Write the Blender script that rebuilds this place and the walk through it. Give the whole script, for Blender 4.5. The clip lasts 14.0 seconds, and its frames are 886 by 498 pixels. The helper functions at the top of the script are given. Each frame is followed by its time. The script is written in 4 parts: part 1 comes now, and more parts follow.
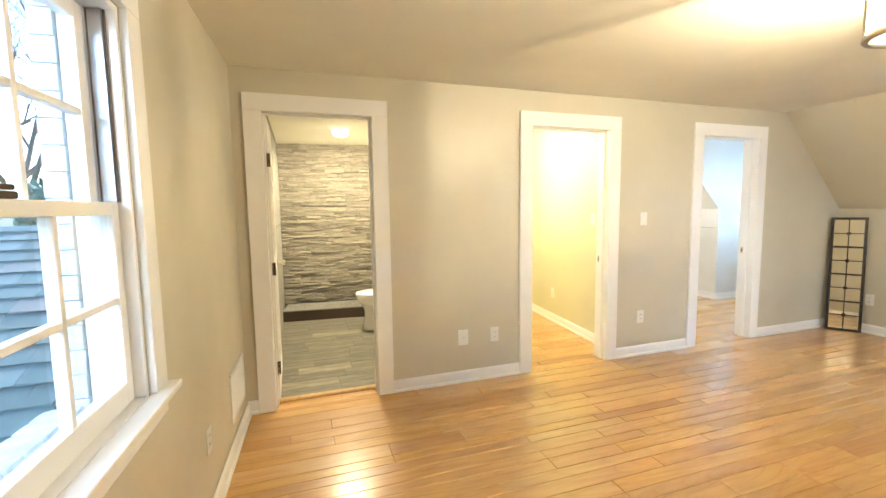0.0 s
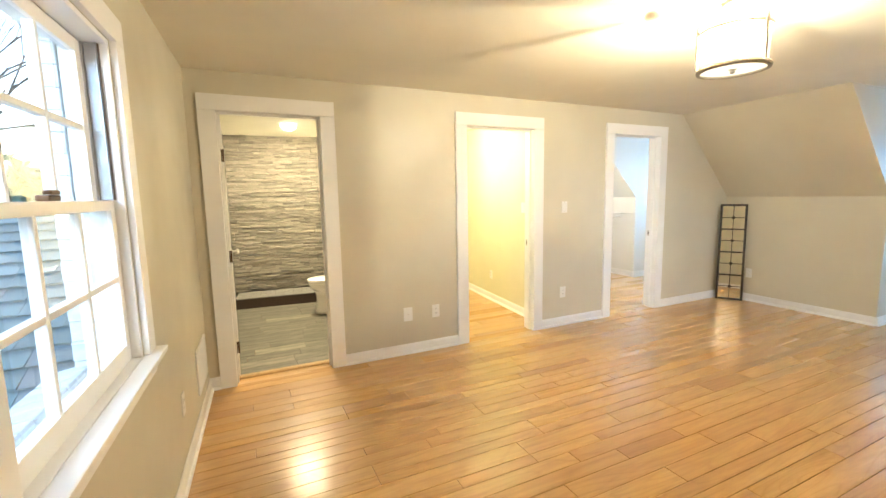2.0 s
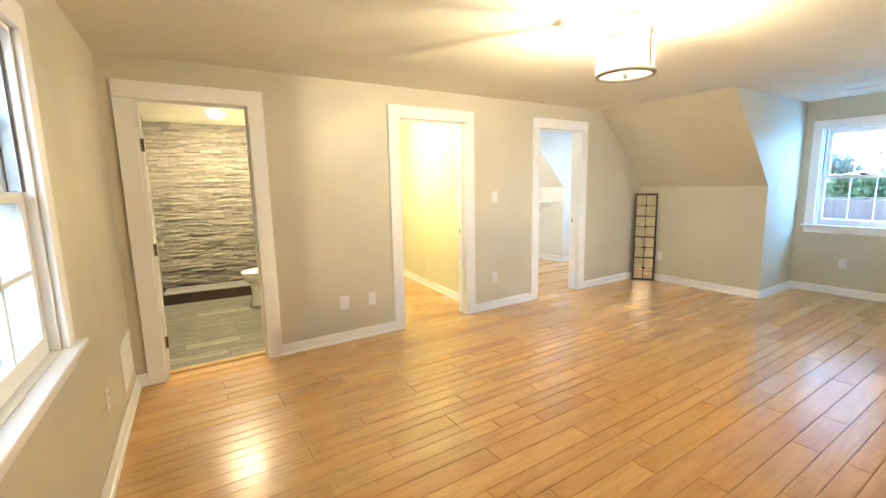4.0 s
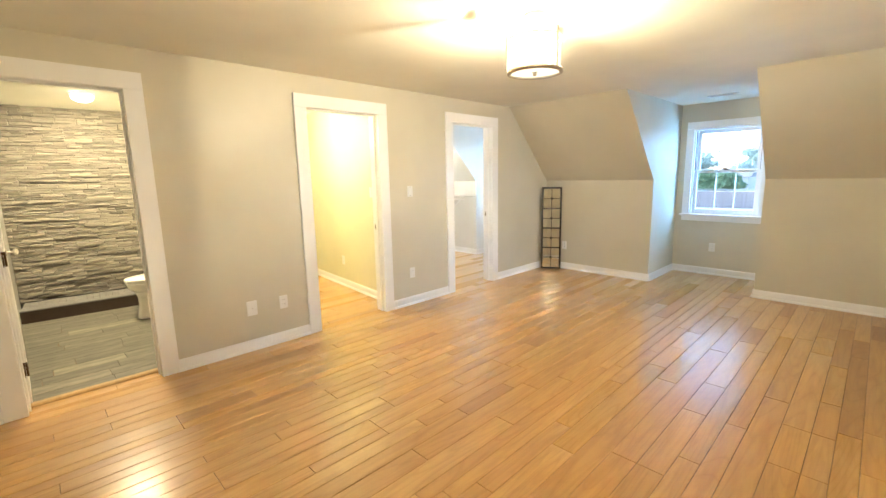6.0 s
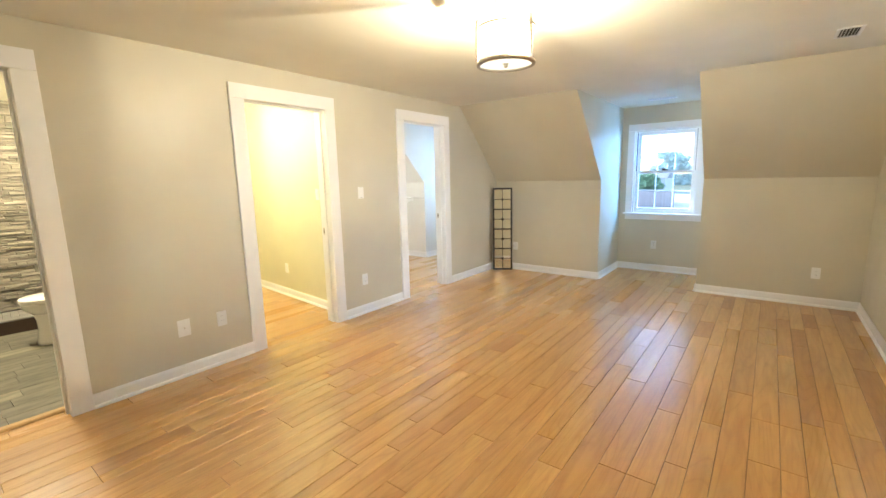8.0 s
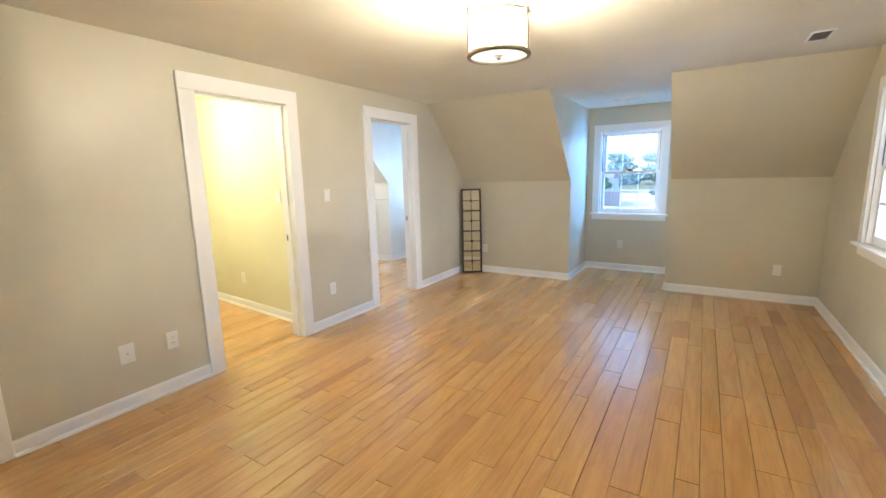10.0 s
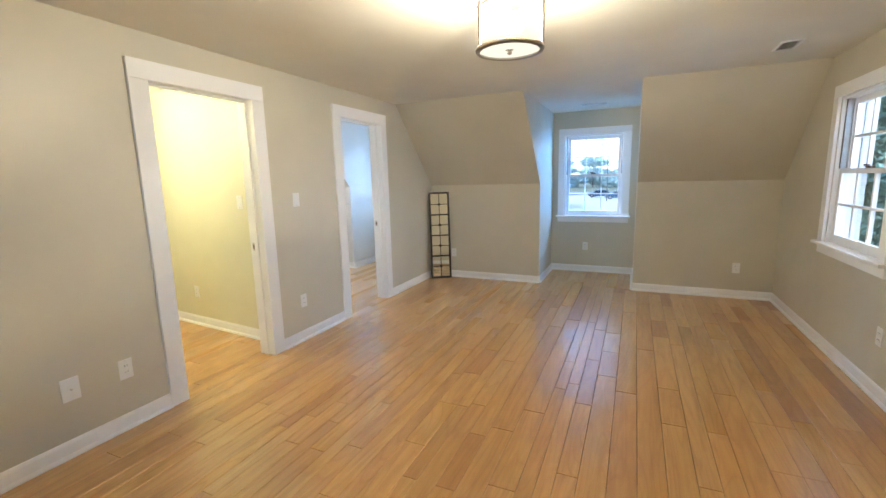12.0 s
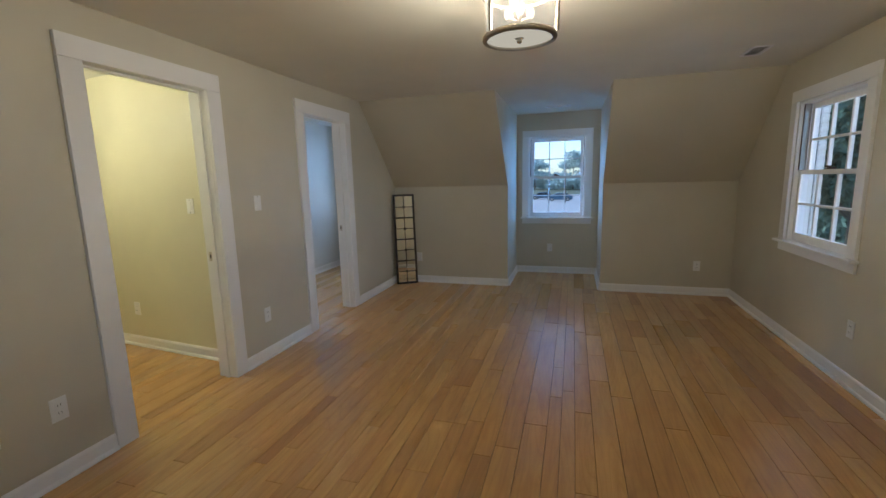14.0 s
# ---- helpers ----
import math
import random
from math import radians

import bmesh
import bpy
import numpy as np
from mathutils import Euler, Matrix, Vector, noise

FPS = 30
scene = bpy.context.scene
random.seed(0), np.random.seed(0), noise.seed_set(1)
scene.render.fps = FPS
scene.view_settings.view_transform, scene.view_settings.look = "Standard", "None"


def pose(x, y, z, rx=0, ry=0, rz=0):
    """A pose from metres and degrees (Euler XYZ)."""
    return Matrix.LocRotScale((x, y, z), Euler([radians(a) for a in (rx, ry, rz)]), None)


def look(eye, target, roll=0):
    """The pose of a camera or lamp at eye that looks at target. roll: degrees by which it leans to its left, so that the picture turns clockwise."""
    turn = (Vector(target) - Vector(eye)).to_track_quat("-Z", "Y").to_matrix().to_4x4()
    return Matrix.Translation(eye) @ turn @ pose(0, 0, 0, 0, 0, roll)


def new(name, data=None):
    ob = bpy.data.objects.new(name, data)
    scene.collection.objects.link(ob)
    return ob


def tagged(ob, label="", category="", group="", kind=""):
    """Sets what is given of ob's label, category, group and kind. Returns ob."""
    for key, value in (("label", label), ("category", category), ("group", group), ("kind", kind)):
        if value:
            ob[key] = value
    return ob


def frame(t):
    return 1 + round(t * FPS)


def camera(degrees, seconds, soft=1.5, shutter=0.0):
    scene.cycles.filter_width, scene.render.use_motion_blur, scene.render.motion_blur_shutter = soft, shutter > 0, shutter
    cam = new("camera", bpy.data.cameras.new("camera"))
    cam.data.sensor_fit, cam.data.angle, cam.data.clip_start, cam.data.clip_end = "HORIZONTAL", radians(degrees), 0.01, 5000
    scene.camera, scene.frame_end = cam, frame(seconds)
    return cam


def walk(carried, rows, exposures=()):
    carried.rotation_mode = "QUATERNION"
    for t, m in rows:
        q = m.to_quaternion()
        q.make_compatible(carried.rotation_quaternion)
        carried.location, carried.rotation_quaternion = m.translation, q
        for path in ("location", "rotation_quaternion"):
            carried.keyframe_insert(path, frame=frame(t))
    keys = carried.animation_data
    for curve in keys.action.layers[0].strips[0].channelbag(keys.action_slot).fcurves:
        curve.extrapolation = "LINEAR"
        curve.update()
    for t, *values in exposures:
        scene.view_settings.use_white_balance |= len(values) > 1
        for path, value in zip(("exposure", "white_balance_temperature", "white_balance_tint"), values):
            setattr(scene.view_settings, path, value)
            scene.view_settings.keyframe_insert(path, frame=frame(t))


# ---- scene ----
cam = camera(92.4, 14.0)
PATH = [
    (0, (0.186, 0.271, 1.387), (0.823, 2.157, 1.194), -0.8),
    (0.5, (0.158, 0.155, 1.404), (0.818, 2.032, 1.197), -0.9),
    (1, (0.139, 0.031, 1.41), (0.858, 1.884, 1.189), -1.0),
    (1.5, (0.119, -0.071, 1.418), (0.904, 1.752, 1.178), -1.0),
    (2, (0.102, -0.132, 1.412), (0.948, 1.663, 1.159), -1.1),
    (2.5, (0.107, -0.187, 1.413), (1.004, 1.581, 1.147), -1.1),
    (5, (0.124, -0.336, 1.42), (1.346, 1.213, 1.095), -1.2),
    (5.5, (0.132, -0.293, 1.423), (1.441, 1.182, 1.089), -1.2),
    (6, (0.142, -0.237, 1.42), (1.518, 1.175, 1.081), -1.2),
    (6.5, (0.141, -0.159, 1.409), (1.573, 1.197, 1.073), -1.2),
    (7, (0.158, -0.107, 1.411), (1.632, 1.201, 1.073), -1.3),
    (7.5, (0.163, -0.028, 1.406), (1.685, 1.225, 1.069), -1.3),
    (8, (0.19, 0.034, 1.403), (1.754, 1.235, 1.068), -1.3),
    (10.5, (0.275, 0.404, 1.417), (1.986, 1.382, 1.079), -1.4),
    (11, (0.274, 0.5, 1.415), (2.019, 1.42, 1.08), -1.4),
    (11.5, (0.28, 0.571, 1.417), (2.05, 1.44, 1.085), -1.4),
    (12, (0.285, 0.66, 1.416), (2.083, 1.473, 1.087), -1.4),
    (12.5, (0.301, 0.739, 1.412), (2.126, 1.491, 1.087), -1.4),
    (13, (0.329, 0.822, 1.413), (2.179, 1.51, 1.09), -1.4),
    (13.5, (0.355, 0.902, 1.407), (2.225, 1.535, 1.086), -1.4),
    (14, (0.377, 0.986, 1.407), (2.264, 1.565, 1.085), -1.4),
]
EXPOSURES = [(0.0, 3.08, 6450, 10), (2.5, 3.08, 6500, 10), (5.0, 3.06, 6650, 10), (8.0, 2.94, 6250, 10), (10.5, 2.71, 5850, 12), (11.5, 2.56, 5750, 12), (12.5, 2.26, 5700, 12), (13.0, 1.98, 5650, 12), (14.0, 1.23, 5650, 12)]
walk(cam, [(t, look(eye, target, roll)) for t, eye, target, roll in PATH], EXPOSURES)

# ---- daylight ----
SUN_EL, SUN_ROT = radians(32), radians(20)
world = bpy.data.worlds.new("sky")
scene.world = world
world.use_nodes = True
wn = world.node_tree
wn.nodes.clear()
sky = wn.nodes.new("ShaderNodeTexSky")
sky.sky_type = "NISHITA"
sky.sun_disc = False
sky.sun_elevation, sky.sun_rotation = SUN_EL, SUN_ROT
bg = wn.nodes.new("ShaderNodeBackground")
bg.inputs["Strength"].default_value = 0.10
out = wn.nodes.new("ShaderNodeOutputWorld")
tint = wn.nodes.new("ShaderNodeMix")
tint.data_type, tint.blend_type = "RGBA", "MULTIPLY"
tint.inputs[0].default_value = 1.0
tint.inputs[7].default_value = (0.84, 1.0, 1.16, 1)
wn.links.new(sky.outputs[0], tint.inputs[6])
wn.links.new(tint.outputs[2], bg.inputs[0])
wn.links.new(bg.outputs[0], out.inputs[0])


def lamp(name, kind, m, energy, color, **kw):
    d = bpy.data.lights.new(name, kind)
    d.energy, d.color = energy, color
    for k, v in kw.items():
        if k == "size":
            d.size = v
        elif k == "size_y":
            d.shape, d.size_y = "RECTANGLE", v
        elif k == "radius":
            d.shadow_soft_size = v
        elif k == "angle":
            d.angle = v
        elif k == "cone":
            d.spot_size, d.spot_blend = v, 0.6
    ob = new(name, d)
    ob.matrix_world = m
    return ob


SUN_DIR = Vector((math.sin(SUN_ROT) * math.cos(SUN_EL), math.cos(SUN_ROT) * math.cos(SUN_EL), math.sin(SUN_EL)))
lamp("sun", "SUN", look(SUN_DIR * 50, (0, 0, 0)), 1.5, (0.90, 0.95, 1.0), angle=radians(20))

WARM = (1.0, 0.84, 0.575)
LAMP = Vector((2.325, 1.22, 1.99))
for k in range(3):
    a = radians(70 + 120 * k)
    lamp("bulb_light", "POINT", pose(LAMP.x + 0.055 * math.cos(a), LAMP.y + 0.055 * math.sin(a), 2.090), 10.0, WARM, radius=0.004)
lamp("bath_light", "SPOT", pose(0.67, 5.22, 2.16, 20, 0, 0), 40, (1.0, 0.83, 0.54), radius=0.14, cone=radians(174))
lamp("hall_light", "POINT", pose(2.22, 4.60, 2.00), 8.5, (1.0, 0.91, 0.60), radius=0.06)
# unseen fill lamp, added to brighten the closet knee wall but not the cheek
lamp("closet_light", "POINT", pose(4.5, 5.12, 2.12), 5.5, (1.0, 0.93, 0.80), radius=0.06)

# added area lamps outside the windows, out of view, boosting daylight and blue cheeks
lamp("window_light", "AREA", look((7.15, 4.16, 1.5), (5.0, 4.16, 1.0)), 5, (0.45, 0.70, 1.0), size=0.75, size_y=1.1)
lamp("window_light", "AREA", look((7.25, 1.21, 2.45), (6.0, 1.21, 1.3)), 3, (0.28, 0.58, 1.0), size=0.8, size_y=0.5)
lamp("window_light", "AREA", look((7.50, 0.10, 1.7), (6.3, 1.79, 1.5)), 24, (0.18, 0.48, 1.0), size=0.8, size_y=1.1)
lamp("window_light", "AREA", look((7.50, 2.35, 1.7), (6.3, 0.64, 1.5)), 24, (0.18, 0.48, 1.0), size=0.8, size_y=1.1)
lamp("window_light", "AREA", look((4.1, -2.2, 1.7), (3.2, 3.3, 0.9)), 11, (0.86, 0.91, 1.0), size=1.1, size_y=1.1)
lamp("window_light", "AREA", look((-1.4, 0.50, 1.9), (2.5, 2.2, 0.9)), 6, (0.72, 0.86, 1.0), size=0.9, size_y=1.0)

# ---- materials ----
def mat(name):
    m = bpy.data.materials.new(name)
    m.use_nodes = True
    nt = m.node_tree
    return m, nt, nt.nodes["Principled BSDF"]


def node(nt, kind, **inputs):
    n = nt.nodes.new(kind)
    for k, v in inputs.items():
        n.inputs[k.replace("_", " ")].default_value = v
    return n


def noise_tex(nt, scale, detail=4.0, stretch=(1, 1, 1), rough=0.5):
    co = nt.nodes.new("ShaderNodeTexCoord")
    mp = nt.nodes.new("ShaderNodeMapping")
    mp.inputs["Scale"].default_value = stretch
    nt.links.new(co.outputs["Object"], mp.inputs[0])
    n = node(nt, "ShaderNodeTexNoise", Scale=scale, Detail=detail, Roughness=rough)
    nt.links.new(mp.outputs[0], n.inputs["Vector"])
    return n


def ramp(nt, src, stops):
    r = nt.nodes.new("ShaderNodeValToRGB")
    e = r.color_ramp.elements
    while len(e) < len(stops):
        e.new(0.5)
    for el, (p, c) in zip(e, stops):
        el.position, el.color = p, (*c, 1)
    nt.links.new(src, r.inputs[0])
    return r


def mixc(nt, a, b, fac, kind="MIX"):
    m = nt.nodes.new("ShaderNodeMix")
    m.data_type, m.blend_type = "RGBA", kind
    for sock, v in ((m.inputs[6], a), (m.inputs[7], b), (m.inputs[0], fac)):
        if isinstance(v, (int, float)):
            sock.default_value = v
        elif isinstance(v, tuple):
            sock.default_value = (*v, 1)
        else:
            nt.links.new(v, sock)
    return m.outputs[2]


def bump(nt, bs, height, strength=0.2, dist=0.002):
    b = node(nt, "ShaderNodeBump", Strength=strength, Distance=dist)
    nt.links.new(height, b.inputs["Height"])
    nt.links.new(b.outputs[0], bs.inputs["Normal"])


def paint(name, c, rough=0.55, var=0.05, grain=260.0, strength=0.12):
    m, nt, bs = mat(name)
    big = noise_tex(nt, 1.3, 3)
    r = ramp(nt, big.outputs[0], [(0.3, tuple(v * (1 - var) for v in c)), (0.7, tuple(min(1, v * (1 + var)) for v in c))])
    nt.links.new(r.outputs[0], bs.inputs["Base Color"])
    rr = ramp(nt, noise_tex(nt, 5, 3).outputs[0], [(0.3, (rough - 0.05,) * 3), (0.7, (rough + 0.06,) * 3)])
    nt.links.new(rr.outputs[0], bs.inputs["Roughness"])
    bump(nt, bs, noise_tex(nt, grain, 2).outputs[0], strength, 0.0008)
    return m


def plain(name, c, rough=0.5, metal=0.0, **kw):
    m, nt, bs = mat(name)
    v = noise_tex(nt, kw.get("scale", 25), 3)
    k = kw.get("var", 0.08)
    r = ramp(nt, v.outputs[0], [(0.3, tuple(x * (1 - k) for x in c)), (0.7, tuple(min(1, x * (1 + k)) for x in c))])
    nt.links.new(r.outputs[0], bs.inputs["Base Color"])
    bs.inputs["Roughness"].default_value = rough
    bs.inputs["Metallic"].default_value = metal
    return m


def glow(name, c, strength):
    m, nt, bs = mat(name)
    bs.inputs["Base Color"].default_value = (*c, 1)
    bs.inputs["Emission Color"].default_value = (*c, 1)
    bs.inputs["Emission Strength"].default_value = strength
    return m


WALL = paint("wall_paint", (0.60, 0.56, 0.452), 0.42)
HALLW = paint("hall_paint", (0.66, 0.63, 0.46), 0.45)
CLOSW = paint("closet_paint", (0.74, 0.74, 0.72), 0.5)
CEIL = paint("ceiling_paint", (0.78, 0.76, 0.68), 0.7)
TRIM = paint("trim_paint", (0.86, 0.86, 0.86), 0.33, 0.02, 90, 0.05)
PLATE = plain("plate_plastic", (0.82, 0.82, 0.80), 0.35, var=0.02)
SLOT = plain("slot_dark", (0.05, 0.05, 0.05), 0.6)
BRONZE = plain("dark_bronze", (0.10, 0.06, 0.035), 0.4, 0.8)
NICKEL = plain("brushed_nickel", (0.62, 0.58, 0.52), 0.28, 1.0)
RINGMETAL = plain("aged_nickel", (0.34, 0.30, 0.24), 0.38, 0.45)
STEEL = plain("track_metal", (0.50, 0.50, 0.52), 0.3, 0.9)
BLACK = plain("black_iron", (0.018, 0.014, 0.012), 0.4)
CHINA = plain("porcelain", (0.85, 0.83, 0.78), 0.12, var=0.01)
CURB = plain("dark_curb", (0.045, 0.030, 0.022), 0.35)
BROWNV = plain("brown_weatherstrip", (0.16, 0.12, 0.10), 0.5)
OAKTRIM = plain("oak_threshold", (0.55, 0.34, 0.14), 0.35, var=0.15)


def floor_wood():
    m, nt, bs = mat("floor_oak")
    info = nt.nodes.new("ShaderNodeObjectInfo")
    co = nt.nodes.new("ShaderNodeTexCoord")
    geo = nt.nodes.new("ShaderNodeNewGeometry")
    off = nt.nodes.new("ShaderNodeVectorMath")
    off.operation = "SCALE"
    comb = nt.nodes.new("ShaderNodeCombineXYZ")
    for k in range(3):
        nt.links.new(info.outputs["Random"], comb.inputs[k])
    nt.links.new(comb.outputs[0], off.inputs[0])
    off.inputs["Scale"].default_value = 37.0
    add = nt.nodes.new("ShaderNodeVectorMath")
    nt.links.new(geo.outputs["Position"], add.inputs[0])
    nt.links.new(off.outputs[0], add.inputs[1])
    mp = nt.nodes.new("ShaderNodeMapping")
    mp.inputs["Scale"].default_value = (0.9, 9, 1)
    nt.links.new(add.outputs[0], mp.inputs[0])
    grain = node(nt, "ShaderNodeTexNoise", Scale=3.2, Detail=6.0, Roughness=0.55, Distortion=0.5)
    nt.links.new(mp.outputs[0], grain.inputs["Vector"])
    mp2 = nt.nodes.new("ShaderNodeMapping")
    mp2.inputs["Scale"].default_value = (0.55, 4.2, 1)
    nt.links.new(add.outputs[0], mp2.inputs[0])
    rings = node(nt, "ShaderNodeTexNoise", Scale=1.3, Detail=0.0, Roughness=0.3, Distortion=0.25)
    nt.links.new(mp2.outputs[0], rings.inputs["Vector"])
    mul = nt.nodes.new("ShaderNodeMath")
    mul.operation = "MULTIPLY"
    mul.inputs[1].default_value = 13.0
    nt.links.new(rings.outputs[0], mul.inputs[0])
    saw = nt.nodes.new("ShaderNodeMath")
    saw.operation = "PINGPONG"
    saw.inputs[1].default_value = 0.5
    nt.links.new(mul.outputs[0], saw.inputs[0])
    knot = node(nt, "ShaderNodeTexVoronoi", Scale=0.75, Randomness=1.0)
    mp3 = nt.nodes.new("ShaderNodeMapping")
    mp3.inputs["Scale"].default_value = (1.0, 2.4, 1)
    nt.links.new(add.outputs[0], mp3.inputs[0])
    nt.links.new(mp3.outputs[0], knot.inputs["Vector"])
    base = ramp(nt, info.outputs["Random"], [(0.0, (0.44, 0.226, 0.072)), (0.12, (0.55, 0.304, 0.100)), (0.5, (0.61, 0.350, 0.118)), (0.85, (0.645, 0.384, 0.136)), (1.0, (0.68, 0.418, 0.160))])
    g = ramp(nt, grain.outputs[0], [(0.25, (0.72, 0.63, 0.53)), (0.60, (1.06, 1.05, 1.03))])
    c1 = mixc(nt, base.outputs[0], g.outputs[0], 0.6, "MULTIPLY")
    w = ramp(nt, saw.outputs[0], [(0.0, (0.74, 0.64, 0.52)), (0.12, (0.96, 0.94, 0.91)), (0.5, (1.03, 1.02, 1.01))])
    c2 = mixc(nt, c1, w.outputs[0], 0.34, "MULTIPLY")
    kr = ramp(nt, knot.outputs["Distance"], [(0.006, (0.30, 0.20, 0.13)), (0.06, (1, 1, 1))])
    c3 = mixc(nt, c2, kr.outputs[0], 0.45, "MULTIPLY")
    nt.links.new(c3, bs.inputs["Base Color"])
    rr = ramp(nt, info.outputs["Random"], [(0.0, (0.34,) * 3), (1.0, (0.26,) * 3)])
    nt.links.new(rr.outputs[0], bs.inputs["Roughness"])
    bs.inputs["Coat Weight"].default_value = 0.7
    bs.inputs["Coat Roughness"].default_value = 0.19
    bump(nt, bs, mixc(nt, grain.outputs[0], saw.outputs[0], 0.25), 0.16, 0.003)
    return m


OAK = floor_wood()


def bath_tile():
    m, nt, bs = mat("grey_plank_tile")
    info = nt.nodes.new("ShaderNodeObjectInfo")
    n = noise_tex(nt, 3.2, 7, (1.2, 4.5, 1), 0.6)
    b = ramp(nt, info.outputs["Random"], [(0, (0.12, 0.117, 0.100)), (0.5, (0.14, 0.136, 0.114)), (0.88, (0.165, 0.158, 0.13)), (1, (0.26, 0.24, 0.19))])
    g = ramp(nt, n.outputs[0], [(0.34, (0.5, 0.51, 0.52)), (0.66, (1.5, 1.46, 1.36))])
    nt.links.new(mixc(nt, b.outputs[0], g.outputs[0], 0.8, "MULTIPLY"), bs.inputs["Base Color"])
    bs.inputs["Roughness"].default_value = 0.38
    bump(nt, bs, n.outputs[0], 0.2, 0.002)
    return m


def stone_mat(name, stops, rough=0.75, island=False, strength=0.6):
    m, nt, bs = mat(name)
    if island:
        rnd = nt.nodes.new("ShaderNodeNewGeometry").outputs["Random Per Island"]
    else:
        rnd = nt.nodes.new("ShaderNodeObjectInfo").outputs["Random"]
    n = noise_tex(nt, 14, 6, (1, 1, 3), 0.65)
    b = ramp(nt, rnd, stops)
    g = ramp(nt, n.outputs[0], [(0.3, (0.7, 0.7, 0.7)), (0.7, (1.12, 1.12, 1.12))])
    nt.links.new(mixc(nt, b.outputs[0], g.outputs[0], 0.8, "MULTIPLY"), bs.inputs["Base Color"])
    bs.inputs["Roughness"].default_value = rough
    bump(nt, bs, n.outputs[0], strength, 0.01)
    return m


BTILE = bath_tile()
LEDGER_STOPS = [(0, (0.17, 0.155, 0.13)), (0.3, (0.24, 0.22, 0.182)), (0.8, (0.28, 0.258, 0.212)), (1, (0.34, 0.31, 0.25))]
LEDGER = stone_mat("ledger_stone", LEDGER_STOPS)
LEDGER_I = stone_mat("ledger_stone_far", LEDGER_STOPS, island=True)
WTILE = stone_mat("grey_wall_tile", [(0, (0.22, 0.22, 0.21)), (1, (0.30, 0.295, 0.28))], 0.35, strength=0.2)
GROUT = plain("dark_grout", (0.13, 0.125, 0.11), 0.9)
FLOOR_GAP = plain("floor_gap", (0.22, 0.105, 0.042), 0.7)
SLATE_STOPS = [(0, (0.115, 0.175, 0.17)), (0.5, (0.15, 0.225, 0.215)), (0.9, (0.20, 0.27, 0.255)), (1, (0.25, 0.25, 0.23))]
SLATE = stone_mat("slate", SLATE_STOPS, 0.75)
SLATE_I = stone_mat("slate_far", SLATE_STOPS, 0.55, island=True)
WBRICK = stone_mat("white_painted_brick", [(0, (0.70, 0.72, 0.72)), (1, (0.80, 0.81, 0.80))], 0.6, strength=0.3)
GRASS = stone_mat("ground_grass", [(0, (0.10, 0.12, 0.06)), (1, (0.14, 0.15, 0.09))], 0.9)
PAVE = plain("pale_paving", (0.42, 0.42, 0.41), 0.85)
# fence brown washed out towards pink: haze mixed into the board colour
HAZE_PALE_FENCE = stone_mat("haze_pale_fence", [(0, (0.40, 0.33, 0.32)), (1, (0.48, 0.40, 0.38))], 0.8)
LEAF = stone_mat("leaves", [(0, (0.06, 0.14, 0.11)), (0.5, (0.11, 0.21, 0.16)), (1, (0.18, 0.29, 0.21))], 0.6, island=True)
# far leaves: distance haze is put into this near-white colour
HAZE_TINT_LEAF = stone_mat("haze_tinted_leaves", [(0, (0.58, 0.68, 0.64)), (1, (0.68, 0.77, 0.72))], 0.8, island=True)
# shrub green lightened beyond real foliage so the colour carries the haze
HAZE_PALE_LEAF = stone_mat("haze_pale_leaves", [(0, (0.19, 0.32, 0.18)), (1, (0.28, 0.42, 0.25))], 0.7, island=True)
BARK = stone_mat("bark", [(0, (0.13, 0.11, 0.09)), (1, (0.18, 0.15, 0.12))], 0.9)
SIDING = plain("pale_siding", (0.55, 0.55, 0.53), 0.7)
ROOFGREY = plain("roof_grey", (0.24, 0.24, 0.25), 0.8)
CARBLUE = plain("car_blue_paint", (0.10, 0.17, 0.23), 0.3, 0.2)
CARDARK = plain("car_glass", (0.02, 0.025, 0.03), 0.1)
TYRE = plain("tyre_rubber", (0.02, 0.02, 0.02), 0.8)


def glass():
    m, nt, bs = mat("window_glass")
    bs.inputs["Transmission Weight"].default_value = 1.0
    bs.inputs["Roughness"].default_value = 0.0
    bs.inputs["IOR"].default_value = 1.45
    bs.inputs["Base Color"].default_value = (0.94, 0.98, 1.0, 1)
    return m


GLASS = glass()


def mirror():
    m, nt, bs = mat("mirror_glass")
    bs.inputs["Base Color"].default_value = (0.94, 0.95, 0.93, 1)
    bs.inputs["Metallic"].default_value = 1.0
    bs.inputs["Roughness"].default_value = 0.0
    return m


MIRROR = mirror()


# ---- mesh helpers ----
def box(bm, x0, x1, y0, y1, z0, z1):
    v = [bm.verts.new(p) for p in ((x0, y0, z0), (x1, y0, z0), (x1, y1, z0), (x0, y1, z0), (x0, y0, z1), (x1, y0, z1), (x1, y1, z1), (x0, y1, z1))]
    return [bm.faces.new([v[i] for i in f]) for f in ((3, 2, 1, 0), (4, 5, 6, 7), (0, 1, 5, 4), (1, 2, 6, 5), (2, 3, 7, 6), (3, 0, 4, 7))]


def rounded(bm, w, segments=2):
    bmesh.ops.bevel(bm, geom=bm.edges[:], offset=w, segments=segments, affect="EDGES", profile=0.6)


def bbox(x0, x1, y0, y1, z0, z1, w=0.0, segments=2):
    bm = bmesh.new()
    box(bm, min(x0, x1), max(x0, x1), min(y0, y1), max(y0, y1), min(z0, z1), max(z0, z1))
    if w:
        rounded(bm, w, segments)
    return bm


